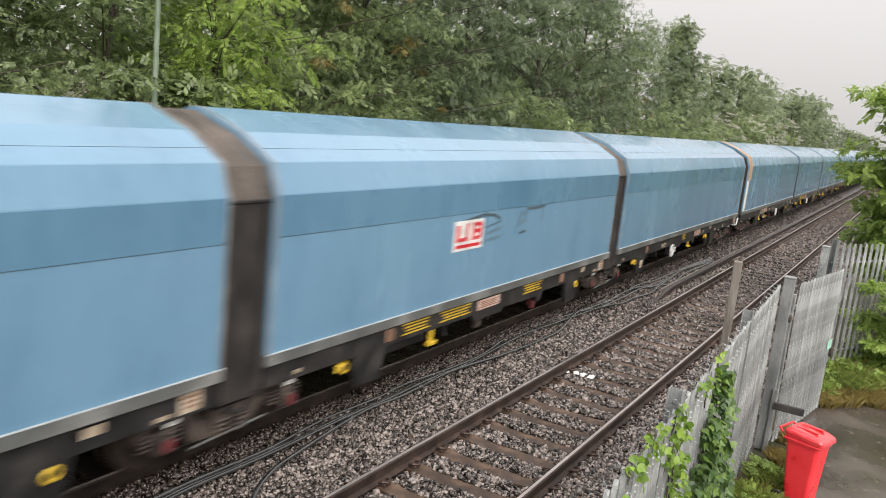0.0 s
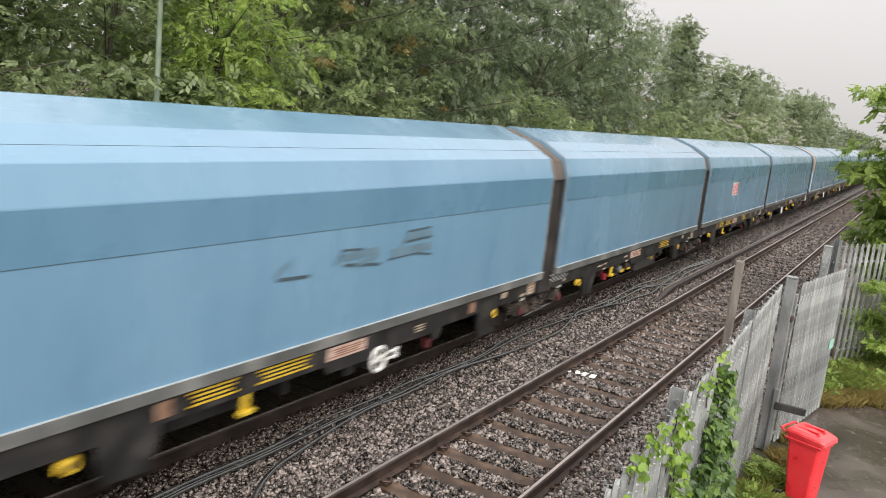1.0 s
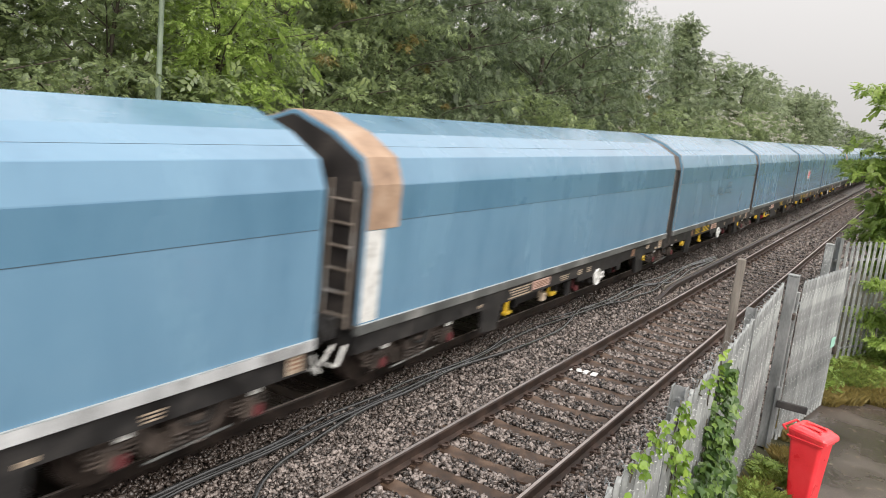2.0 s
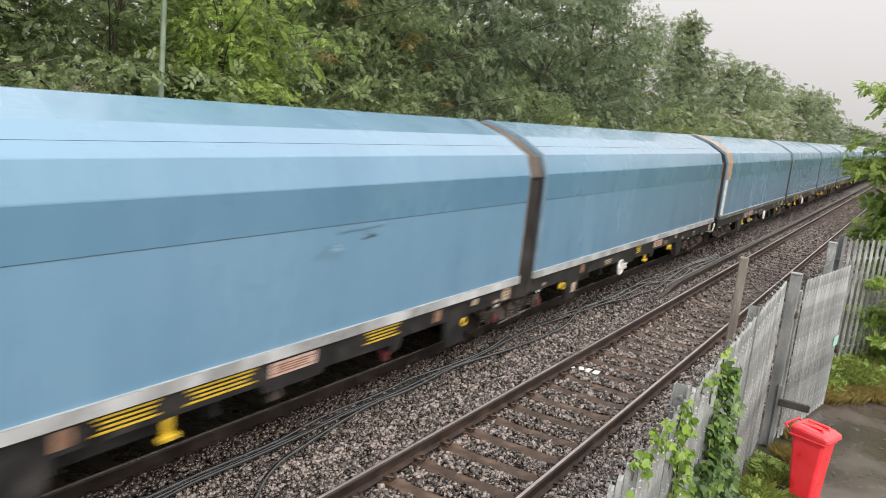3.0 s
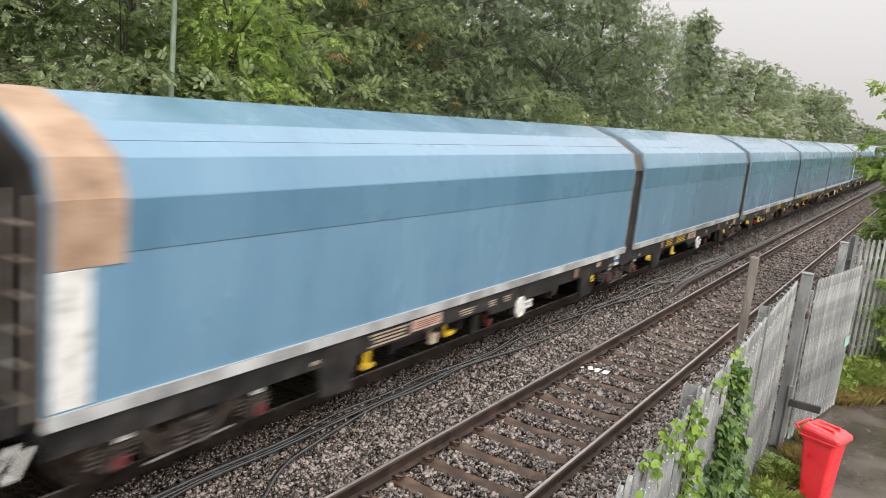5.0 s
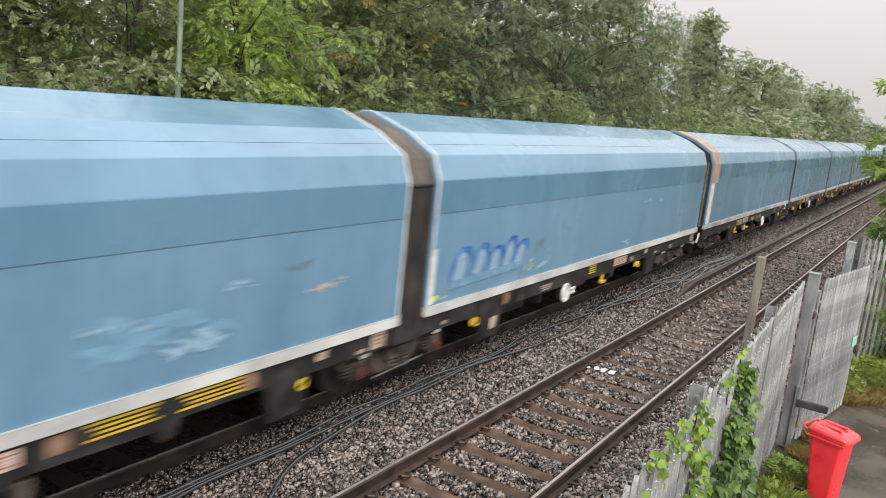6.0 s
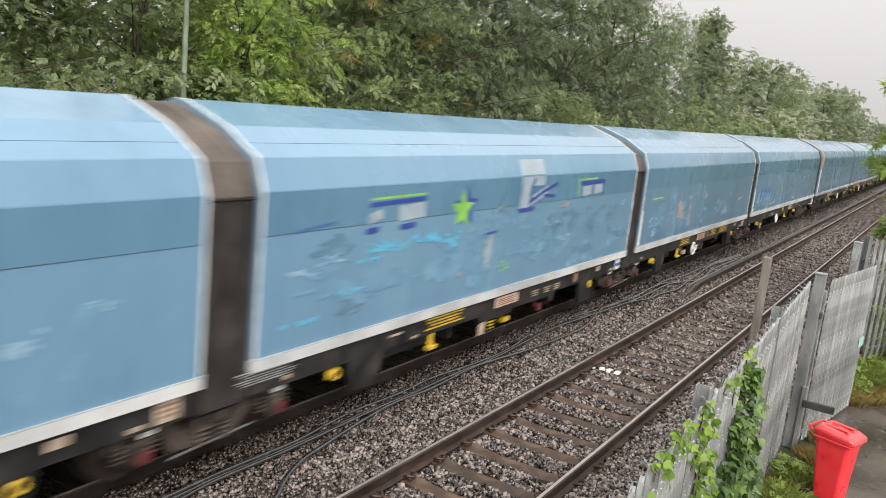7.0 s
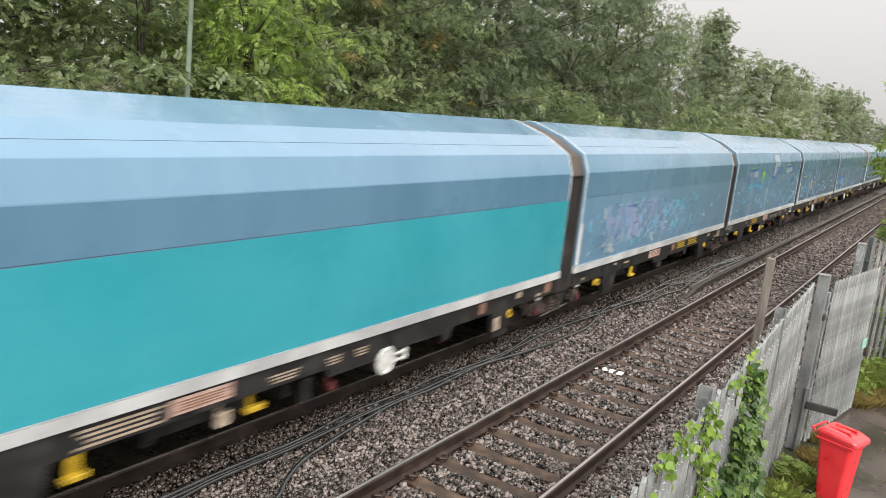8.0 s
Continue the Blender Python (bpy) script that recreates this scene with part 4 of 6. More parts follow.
    tree("hedge_shrub", "leafy green shrub against the palisade fence", 1.9, 1.0, 0.1, 24000, 0.06, LEAF_BRIGHT, 62, (0.05, 17.6, -0.3), 0.6, 0.5, trunk=0.03, clump=0.28)
    tree("hedge_shrub", "leafy green shrub against the palisade fence", 1.9, 0.9, 0.1, 9000, 0.065, LEAF_MID, 63, (1.15, 18.8, -0.3), 0.6, 0.5, trunk=0.03, clump=0.3)


build_trees()


def ivy_leaf(bm, m, s):
    pts = [(0, -0.5, 0), (0.42, -0.36, 0.05), (0.5, 0.0, 0.1), (0.22, 0.12, 0.03), (0, 0.55, -0.04), (-0.22, 0.12, 0.03), (-0.5, 0.0, 0.1), (-0.42, -0.36, 0.05)]
    c = bm.verts.new(m @ (Vector((0, -0.1, 0.0)) * s))
    vs = [bm.verts.new(m @ (Vector(p) * s)) for p in pts]
    for i in range(8):
        bm.faces.new((c, vs[i], vs[(i + 1) % 8]))


def creeper(name, label, material, spots, count, size, seed, depth=0.14, wide=0.34):
    """A climbing plant: stems and lobed leaves in front of the fence."""
    rng = random.Random(seed)
    p = thing(name, label, "climbing plant")
    bm = bm_new()
    for y, z0, z1 in spots:
        pts = [(-0.985 - 0.034 * (y - 0.5) + rng.uniform(-0.02, 0.02), y + rng.uniform(-0.1, 0.1) * (k > 0), z0 + (z1 - z0) * k / 6) for k in range(7)]
        tube(bm, pts, 0.006, 5)
    tagged(part("stem", bm, BARK, p), kind="stuff")
    bm = bm_new()
    for _ in range(count):
        y, z0, z1 = rng.choice(spots)
        u = rng.random()
        z = z0 + (z1 - z0) * u
        w = wide * (1.15 - 0.7 * u)
        at = Vector((-0.955 - 0.034 * (y - 0.5) + rng.uniform(-0.03, depth) * (1.15 - u * 0.8), y + rng.gauss(0, w * 0.55), z))
        m = Matrix.Translation(at) @ Euler((rng.uniform(0.3, 1.5), rng.uniform(-0.8, 0.8), radians(70) + rng.uniform(-1.2, 1.2))).to_matrix().to_4x4() @ Matrix.Rotation(math.pi, 4, "Z")
        ivy_leaf(bm, m, size * rng.uniform(0.5, 1.25))
    tagged(part("foliage", bm, material, p), kind="stuff")


creeper("ivy", "dark green ivy climbing up the palisade fence", IVY, [(6.75, -0.3, 1.6), (7.1, -0.3, 1.45), (7.5, -0.3, 1.15), (6.95, -0.3, 2.0), (6.5, -0.3, 1.25), (7.8, -0.3, 0.8)], 3000, 0.085, 5, 0.3)
creeper("bindweed", "pale green creeper trailing over the fence", IVY_PALE, [(5.45, 0.7, 2.05), (5.55, 1.0, 1.9), (5.3, 1.6, 2.16), (5.65, 0.4, 1.5), (5.5, 0.2, 1.3)], 230, 0.066, 6, 0.14, 0.12)
creeper("bindweed", "thin pale tendrils along the fence top", IVY_PALE, [(4.25, 1.98, 2.16), (4.5, 2.05, 2.2), (4.8, 2.02, 2.18), (6.1, 1.98, 2.16), (6.6, 1.75, 2.2), (6.9, 1.6, 2.2), (7.2, 1.2, 2.0)], 110, 0.055, 9, 0.1, 0.16)


def grass_patch(name, label, material, spots, count, height, seed):
    rng = np.random.default_rng(seed)
    s = np.asarray(spots, float)
    k = rng.integers(0, len(s), count)
    r = np.sqrt(rng.random(count)) * s[k, 2]
    a = rng.uniform(0, math.tau, count)
    x, y = s[k, 0] + r * np.cos(a), s[k, 1] + r * np.sin(a)
    h = height * rng.uniform(0.4, 1.3, count)
    b = rng.uniform(0, math.tau, count)
    lean = h * rng.uniform(0.2, 0.9, count)
    w = 0.003 + 0.003 * rng.random(count)
    px, py = -np.sin(b) * w, np.cos(b) * w
    z0 = np.full(count, YARD - 0.01)
    v = np.stack([np.stack([x - px, y - py, z0], 1), np.stack([x + px, y + py, z0], 1),
                  np.stack([x + px * 0.8 + np.cos(b) * lean * 0.35, y + py * 0.8 + np.sin(b) * lean * 0.35, z0 + h * 0.65], 1),
                  np.stack([x + np.cos(b) * lean, y + np.sin(b) * lean, z0 + h * 0.92], 1)], 1)
    tagged(raw(name, v.reshape(-1, 3), np.arange(count * 4).reshape(-1, 4), material), label, "grass", kind="stuff")


grass_patch("grass", "wet green grass along the fence foot", GRASS, [(-1.0, 9.6, 0.22), (-0.95, 10.3, 0.2), (-1.0, 8.9, 0.25), (-0.3, 16.3, 0.55), (0.3, 16.6, 0.5), (-0.6, 15.8, 0.5), (0.9, 17.0, 0.8), (-0.8, 17.0, 0.5), (-0.95, 15.2, 0.25), (-0.2, 17.2, 0.8), (0.6, 18.0, 0.8), (-1.05, 8.3, 0.2)], 34000, 0.2, 7)
grass_patch("dry_grass", "straw-coloured dry grass at the tarmac edge", GRASS_DRY, [(-0.6, 14.9, 0.4), (-0.1, 15.3, 0.4), (-0.9, 11.2, 0.18), (0.5, 15.7, 0.4), (-1.05, 12.2, 0.15), (-0.3, 16.3, 0.6), (0.3, 16.6, 0.6), (-0.95, 9.8, 0.3), (0.9, 16.4, 0.7), (-0.75, 14.4, 0.2), (-0.2, 17.2, 0.8)], 22000, 0.17, 8)


def weeds():
    """Broad-leaved weeds among the grass of the verge and along the fence foot."""
    rng = random.Random(12)
    spots = []
    for x, y, r, n in ((-0.85, 15.6, 0.3, 9), (-0.3, 16.3, 0.5, 12), (0.5, 16.9, 0.6, 14), (-0.6, 17.3, 0.5, 10), (0.2, 18.0, 0.7, 14), (-1.05, 9.6, 0.16, 7), (-1.0, 8.9, 0.2, 8), (-1.05, 10.4, 0.14, 5), (-0.75, 14.9, 0.2, 5)):
        for _ in range(n):
            spots.append(Vector((x + rng.uniform(-r, r), y + rng.uniform(-r, r), YARD + rng.uniform(0.03, 0.2))))
    ob = leaf_cloud("weeds", spots, np.full((len(spots), 3), 0.12), 9000, 0.05, LEAF_BRIGHT, None, 14, 0.2, 0.6)
    tagged(ob, "leafy green weeds along the fence foot", "weeds", kind="stuff")


weeds()


# ---- the train ----
HALF = 1.30
PROFILE = [(1.30, 1.07), (1.30, 2.86), (1.18, 3.195), (0.70, 3.47), (0.06, 3.685)]


def shell_outline(inset=0.0, bottom=1.07):
    right = [(x - inset, z - (inset if z > 2 else 0)) for x, z in PROFILE]
    right[0] = (right[0][0], bottom)
    return right + [(-x, z) for x, z in reversed(right)]


def plate(parent, name, y, z, w, h, material, label="", x=HALF + 0.004, t=0.01):
    bm = bm_new()
    box(bm, (x, y, z), (t, w, h), min(0.004, t * 0.4))
    return part(name, bm, material, parent, label)


def bars(parent, name, y, z, w, h, n, material, x=HALF + 0.012):
    """Lines of writing too small to read."""
    bm = bm_new()
    for i in range(n):
        zz = z + h * (0.5 - (i + 0.5) / n)
        box(bm, (x, y, zz), (0.004, w * (1 - 0.12 * ((i * 7) % 3)), h / n * 0.5))
    return part(name, bm, material, parent)


def wheelset(parent, y):
    bm = bm_new()
    for s in (-1, 1):
        cyl(bm, (s * 0.69, y, 0.39), (s * 0.82, y, 0.39), 0.39, n=28)
        cyl(bm, (s * 0.66, y, 0.39), (s * 0.69, y, 0.39), 0.415, n=28)
    cyl(bm, (-0.9, y, 0.39), (0.9, y, 0.39), 0.08, n=12)
    return part("wheelset", bm, WHEEL, parent)


def bogie(parent, y):
    bm = bm_new()
    for s in (-1, 1):
        prism_x(bm, [(y - 1.2, 0.45), (y - 1.05, 0.62), (y - 0.6, 0.66), (y - 0.35, 0.42), (y + 0.35, 0.42), (y + 0.6, 0.66), (y + 1.05, 0.62), (y + 1.2, 0.45), (y + 1.1, 0.36), (y + 0.6, 0.40), (y + 0.38, 0.2), (y - 0.38, 0.2), (y - 0.6, 0.40), (y - 1.1, 0.36)], s * 1.0 - 0.05, s * 1.0 + 0.05)
        box(bm, (s * 1.08, y, 0.46), (0.16, 0.5, 0.16), 0.02)
    box(bm, (0, y, 0.45), (2.0, 0.4, 0.2), 0.02)
    b = part("bogie_frame", bm, BOGIE, parent, "rusty brown bogie frame")
    for s in (-1, 1):
        bm = bm_new()
        tube(bm, [(s * 1.12, y - 1.25, 0.62), (s * 1.12, y - 0.7, 0.7), (s * 1.12, y + 0.7, 0.7), (s * 1.12, y + 1.25, 0.62)], 0.022, 6)
        part("brake_pipe", bm, WHEEL, b)
        for dy in (-0.42, 0.42):
            bm = bm_new()
            box(bm, (s * 0.95, y + dy, 0.36), (0.12, 0.09, 0.34), 0.015)
            part("brake_block", bm, BOGIE, b)
    for s in (-1, 1):
        for dy in (-0.9, 0.9):
            bm = bm_new()
            box(bm, (s * 1.09, y + dy, 0.39), (0.14, 0.24, 0.26), 0.03)
            cyl(bm, (s * 1.16, y + dy, 0.39), (s * 1.2, y + dy, 0.39), 0.085, n=14)
            part("axle_box", bm, BOGIE, b)
            if s > 0:
                bm = bm_new()
                cyl(bm, (1.2, y + dy, 0.37), (1.215, y + dy, 0.37), 0.075, n=14)
                part("axle_cap", bm, DARK_RED, b, "dull red axle cap")
                bm = bm_new()
                box(bm, (1.19, y + dy * 0.95, 0.60), (0.03, 0.17, 0.07), 0.01)
                part("white_tag", bm, WHITE, b, "small white painted bracket")
            for q in (-0.19, 0.19):
                bm = bm_new()
                for k in range(4):
                    ring(bm, (s * 1.06, y + dy + q, 0.34 + k * 0.05), 0.05, 0.013, "z", 12, 5)
                part("spring", bm, BOGIE, b)
    # brake rigging: a low slanting rod, a hose and a bolster spring pack
    for s in (-1, 1):
        bm = bm_new()
        tube(bm, [(s * 1.13, y - 0.55, 0.2), (s * 1.13, y + 0.55, 0.26)], 0.016, 6)
        part("brake_rod", bm, STRIPE_GREY, b, "pale worn brake rod")
        bm = bm_new()
        tube(bm, [(s * 1.16, y - 0.3, 0.72), (s * 1.2, y - 0.1, 0.5), (s * 1.2, y + 0.12, 0.46), (s * 1.16, y + 0.32, 0.7)], 0.02, 6)
        part("hose", bm, BLACK, b)
        for q in (-0.13, 0.13):
            bm = bm_new()
            for k in range(4):
                ring(bm, (s * 1.1, y + q, 0.24 + k * 0.055), 0.075, 0.016, "z", 10, 4)
            part("bolster_spring", bm, BOGIE, b)
    for dy in (-0.9, 0.9):
        wheelset(parent, y + dy)
    return b


def hood(parent, y, w=0.66):
    """The dark flexible hood that closes the joint between two bodies."""
    bm = bm_new()
    prism_y(bm, shell_outline(0.06, 0.62)[:1] + [(1.24, 2.78), (-1.24, 2.78)] + shell_outline(0.06, 0.62)[-1:], y - w / 2, y + w / 2)
    h = part("joint_curtain", bm, HOOD, parent, "grimy dark flexible curtain over the joint")
    bm = bm_new()
    prism_y(bm, shell_outline(0.045, 2.78), y - w / 2, y + w / 2)
    part("hood_top", bm, HOOD_TOP, h, "dusty brown hood over the joint")
    for dy in (-w * 0.5 + 0.07, w * 0.5 - 0.07):
        for s in (-1, 1):
            bm = bm_new()
            box(bm, (s * 1.25, y + dy, 1.72), (0.05, 0.09, 2.1), 0.012)
            part("curtain_fold", bm, HOOD, h)
    bm = bm_new()
    prism_y(bm, shell_outline(0.035, 2.8), y - 0.02, y + 0.02)
    part("hood_rib", bm, HOOD_TOP, h)
    bm = bm_new()
    box(bm, (1.24, y, 2.80), (0.06, w * 0.95, 0.04), 0.01)
    part("clamp", bm, FRAME_BLACK, h)


def end_fittings(parent, y, way):
    """The outer end of a set: end frame, pipes, ladder, buffers and coupling."""
    bm = bm_new()
    prism_y(bm, shell_outline(0.05, 1.0), y, y + 0.03 * way)
    part("end_wall", bm, HOOD, parent, "grimy dark end wall")
    if way < 0:
        bm = bm_new()
        prism_y(bm, shell_outline(-0.012, 2.3), y - 0.7 * way, y - 0.02 * way)
        part("end_canopy", bm, HOOD_TAN, parent, "rust-tan end canopy")
        bm = bm_new()
        box(bm, (HALF + 0.006, y - 0.2 * way, 1.69), (0.012, 0.36, 1.2), 0.003)
        part("end_panel", bm, WHITE, parent, "dirty white corner panel")
    bm = bm_new()
    for s in (-1, 1):
        for q in (1.15, 0.75):
            cyl(bm, (s * q, y + 0.06 * way, 1.0), (s * q, y + 0.06 * way, 2.9), 0.02, n=8)
        for k in range(6):
            cyl(bm, (s * 0.75, y + 0.06 * way, 1.15 + k * 0.3), (s * 1.15, y + 0.06 * way, 1.15 + k * 0.3), 0.016, n=6)
    part("ladder", bm, TRIM, parent, "white painted end ladder")
    bm = bm_new()
    for s in (-1, 1):
        box(bm, (s * 0.87, y + 0.12 * way, 0.98), (0.28, 0.22, 0.3), 0.02)
        cyl(bm, (s * 0.87, y + 0.2 * way, 0.98), (s * 0.87, y + 0.42 * way, 0.98), 0.1, n=12)
        cyl(bm, (s * 0.87, y + 0.42 * way, 0.98), (s * 0.87, y + 0.46 * way, 0.98), 0.22, n=20)
    box(bm, (0, y + 0.25 * way, 0.95), (0.12, 0.6, 0.14), 0.02)
    part("buffers", bm, FRAME_BLACK, parent)
    bm = bm_new()
    tube(bm, [(1.2, y + 0.1 * way, 0.8), (1.2, y + 0.25 * way, 0.55), (1.0, y + 0.3 * way, 0.55), (1.0, y + 0.1 * way, 0.75)], 0.025, 6)
    part("step", bm, WHITE, parent, "white painted shunter's step")


def wagon(kind, stripe, at=(0, 0, 0), style=None):
    """One body of an articulated set. Its own +y end leads. kind: lead, inner or tail."""
    front = 5.9 if kind != "lead" else 5.9 + 2.9
    back = -5.9 if kind != "tail" else -5.9 - 2.9
    y1 = front - (0.33 if kind != "lead" else 0.42)
    y0 = back + (0.33 if kind != "tail" else 0.42)
    w = thing("covered_wagon", WAGON_LABEL[kind], "railway wagon", group="covered wagons of the train", at=at)
    bm = bm_new()
    prism_y(bm, shell_outline(), y0, y1)
    bmesh.ops.bevel(bm, geom=[e for e in bm.edges if abs(e.verts[0].co.y - e.verts[1].co.y) < 1e-4 or e.verts[0].co.z > 2], offset=0.007, segments=1, affect="EDGES")
    body = part("body", bm, WAGON_BLUE, w, "light blue painted folding body")
    # seams of the folding sides and roof
    for x, z, hgt, mt in ((HALF + 0.0005, 2.39, 0.007, SEAM), (0.965, 3.319, 0.004, ROOF_SEAM)):
        bm = bm_new()
        box(bm, (x, (y0 + y1) / 2, z), (0.006, y1 - y0 - 0.1, hgt))
        part("seam", bm, mt, body)
    bm = bm_new()
    box(bm, (HALF + 0.001, (y0 + y1) / 2, 2.622), (0.008, y1 - y0 - 0.11, 0.455))
    part("upper_panel", bm, WAGON_UPPER, body, "darker blue upper side panel")
    bm = bm_new()
    box(bm, (HALF + 0.012, (y0 + y1) / 2, 1.066), (0.03, y1 - y0, 0.007))
    part("drip_edge", bm, DRIP, body, "thin pale drip edge")
    for ye in ((y0 + 0.03) if kind != "tail" else None, (y1 - 0.03) if kind != "lead" else None):
        if ye is not None:
            bm = bm_new()
            prism_y(bm, shell_outline(-0.006, 1.07), ye - 0.015, ye + 0.015)
            part("end_trim", bm, WHITE if stripe is STRIPE_WHITE else TRIM, body, "pale worn trim at the body end")
    if stripe is STRIPE_WHITE and kind != "tail" and style != "plated":
        bm = bm_new()
        box(bm, (HALF + 0.003, y0 + 0.09, 1.49), (0.008, 0.09, 0.8), 0.002)
        part("corner_panel", bm, WHITE, body, "white painted corner panel")
    # sill, underframe
    bm = bm_new()
    box(bm, (HALF - 0.03, (y0 + y1) / 2, 0.995), (0.11, y1 - y0, 0.135), 0.008)
    box(bm, (-HALF + 0.03, (y0 + y1) / 2, 0.995), (0.11, y1 - y0, 0.135), 0.008)
    part("sill", bm, stripe, w, STRIPE_LABEL[stripe.name])
    bm = bm_new()
    for s in (-1, 1):
        j1 = front - 2.0 if kind != "lead" else front - 3.9
        j0 = back + 2.0 if kind != "tail" else back + 3.9
        out = [(y0, 0.94), (y0, 0.66), (j0, 0.66), (j0 + 0.08, 0.25), (j0 + 0.6, 0.22), (j0 + 0.72, 0.66), (-0.75, 0.66), (-0.65, 0.55), (0.3, 0.55), (0.4, 0.62), (1.75, 0.60), (1.8, 0.49), (1.98, 0.49), (2.05, 0.66), (j1 - 0.72, 0.66), (j1 - 0.6, 0.22), (j1 - 0.08, 0.25), (j1, 0.66), (y1, 0.66), (y1, 0.94)]
        prism_x(bm, out, s * 1.235 - 0.035, s * 1.235 + 0.035)
    box(bm, (0, (y0 + y1) / 2, 0.8), (2.3, y1 - y0 - 0.2, 0.25))
    fr = part("underframe", bm, FRAME_BLACK, w, "grimy black steel underframe")
    bm = bm_new()
    box(bm, (0.45, -2.2, 0.48), (0.9, 1.3, 0.35), 0.03)
    part("equipment_box", bm, FRAME_BLACK, fr)
    bm = bm_new()
    cyl(bm, (0.5, 1.6, 0.5), (0.5, 3.1, 0.5), 0.17, n=16)
    part("air_tank", bm, FRAME_BLACK, fr, "dark air reservoir")
    for yy in (-3.0, -1.1, 0.4, 2.2):
        bm = bm_new()
        box(bm, (0.8, yy, 0.5), (0.4, 0.1, 0.35), 0.01)
        part("bracket", bm, FRAME_BLACK, fr)
    fy = front if kind != "lead" else front - 2.1
    bogie(w, fy)
    if kind == "tail":
        bogie(w, back + 2.1)
    if kind == "lead":
        end_fittings(w, y1, 1)
    else:
        hood(w, front)
    if kind == "tail":
        end_fittings(w, y0, -1)
    # plates and markings on the underframe
    r = -5.9
    mk = MARKS[style or kind]
    for dy in mk["lifts"]:
        bm = bm_new()
        cyl(bm, (1.2, r + dy, 0.56), (1.28, r + dy, 0.56), 0.075, n=16)
        ring(bm, (1.28, r + dy, 0.56), 0.058, 0.018, "x", 16, 5)
        box(bm, (1.22, r + dy, 0.56), (0.05, 0.2, 0.13), 0.02)
        lp = part("lifting_point", bm, YELLOW, fr, "yellow painted lifting point")
        bm = bm_new()
        cyl(bm, (1.28, r + dy, 0.56), (1.287, r + dy, 0.56), 0.035, n=10)
        part("socket", bm, FRAME_BLACK, lp)
    for dy in mk["rust"]:
        plate(fr, "rust_plate", r + dy, 0.8, 0.2, 0.18, RUST, "brown rusty plate", 1.272)
    for dy, wd in mk["yellow"]:
        bars(fr, "yellow_lettering", r + dy, 0.81, wd, 0.19, 4, YELLOW, 1.274)
    for dy in mk["lever"]:
        bm = bm_new()
        box(bm, (1.24, r + dy, 0.55), (0.05, 0.1, 0.24), 0.01)
        box(bm, (1.26, r + dy, 0.45), (0.09, 0.2, 0.06), 0.01)
        part("hand_lever", bm, YELLOW, fr, "yellow release lever")
    for dy in mk["block"]:
        plate(fr, "block_plate", r + dy, 0.45, 0.2, 0.2, CREAM, "dirty cream plate", 1.275)
    dy = mk["notice"]
    no = plate(fr, "notice", r + dy, 0.8, 0.78, 0.17, PINK, "faded pink notice plate", 1.274)
    bars(no, "notice_print", r + dy, 0.8, 0.68, 0.12, 4, RUST, 1.281)
    if "wheel" in mk:
        dy = r + mk["wheel"]
        bm = bm_new()
        ring(bm, (1.30, dy, 0.52), 0.165, 0.026, "x", 24, 6)
        for k in range(2 if kind == "inner" else 3):
            box(bm, (1.295, dy, 0.52), (0.022, 0.045 if kind == "inner" else 0.10, 0.32), 0.006, Euler((0.25 + k * math.pi / (2 if kind == "inner" else 3), 0, 0)).to_matrix())
        cyl(bm, (1.24, dy, 0.52), (1.325, dy, 0.52), 0.045, n=12)
        part("brake_wheel", bm, WHITE, w, "white painted brake hand wheel")
        bm = bm_new()
        for dz in (0.035, -0.06):
            box(bm, (1.27, dy + 0.33, 0.52 + dz), (0.03, 0.34, 0.035), 0.006)
        box(bm, (1.25, dy + 0.47, 0.5), (0.05, 0.08, 0.17), 0.01)
        part("wheel_guard", bm, WHITE, fr, "white painted hand wheel guard")
        bm = bm_new()
        box(bm, (1.2, dy + 0.02, 0.52), (0.14, 0.26, 0.3), 0.02)
        part("gear_box", bm, FRAME_BLACK, fr)
    for dy in mk["text"]:
        bars(fr, "white_lettering", r + dy, 0.755, 0.46 if dy < 5 else 0.26, 0.12, 3, CREAM, 1.274)
    for dy, wd, hh, zz in ((10.0, 0.2, 0.10, 0.83), (10.75, 0.16, 0.05, 0.72), (0.9, 0.12, 0.05, 0.74)):
        plate(fr, "small_plate", r + dy, zz, wd, hh, CREAM, "small pale plate", 1.272)
    for dy, wd in mk.get("lines", ()):
        bars(fr, "pale_lettering", r + dy, 0.78, wd, 0.2, 4, CREAM, 1.274)
    for dy, zz, wd, hh, mt in mk.get("fittings", ()):
        bm = bm_new()
        box(bm, (1.18, r + dy, zz), (0.09, wd, hh), 0.012)
        box(bm, (1.1, r + dy, zz + 0.12), (0.05, 0.05, 0.3), 0.008)
        part("fitting", bm, mt, fr)
    if "vent" in mk:
        bars(fr, "white_lettering", r + mk["vent"], 0.86, 0.9, 0.17, 6, GALV, 1.274)
    for dy, zz, wd in mk.get("dabs", ()):
        plate(fr, "paint_dab", r + dy, zz, wd, 0.035, CREAM, "pale paint dab", 1.272)
    if "cabinet" in mk:
        ca, cb = mk["cabinet"]
        bm = bm_new()
        box(bm, (1.1, r + (ca + cb) / 2, 0.45), (0.2, cb - ca, 0.36), 0.015)
        cab = part("equipment_cabinet", bm, FRAME_BLACK, fr, "long grimy equipment cabinet")
        bars(cab, "yellow_lettering", r + cb - 0.35, 0.48, 0.3, 0.1, 3, YELLOW, 1.204)
        bars(cab, "pale_lettering", r + cb - 0.68, 0.53, 0.16, 0.06, 1, CREAM, 1.204)
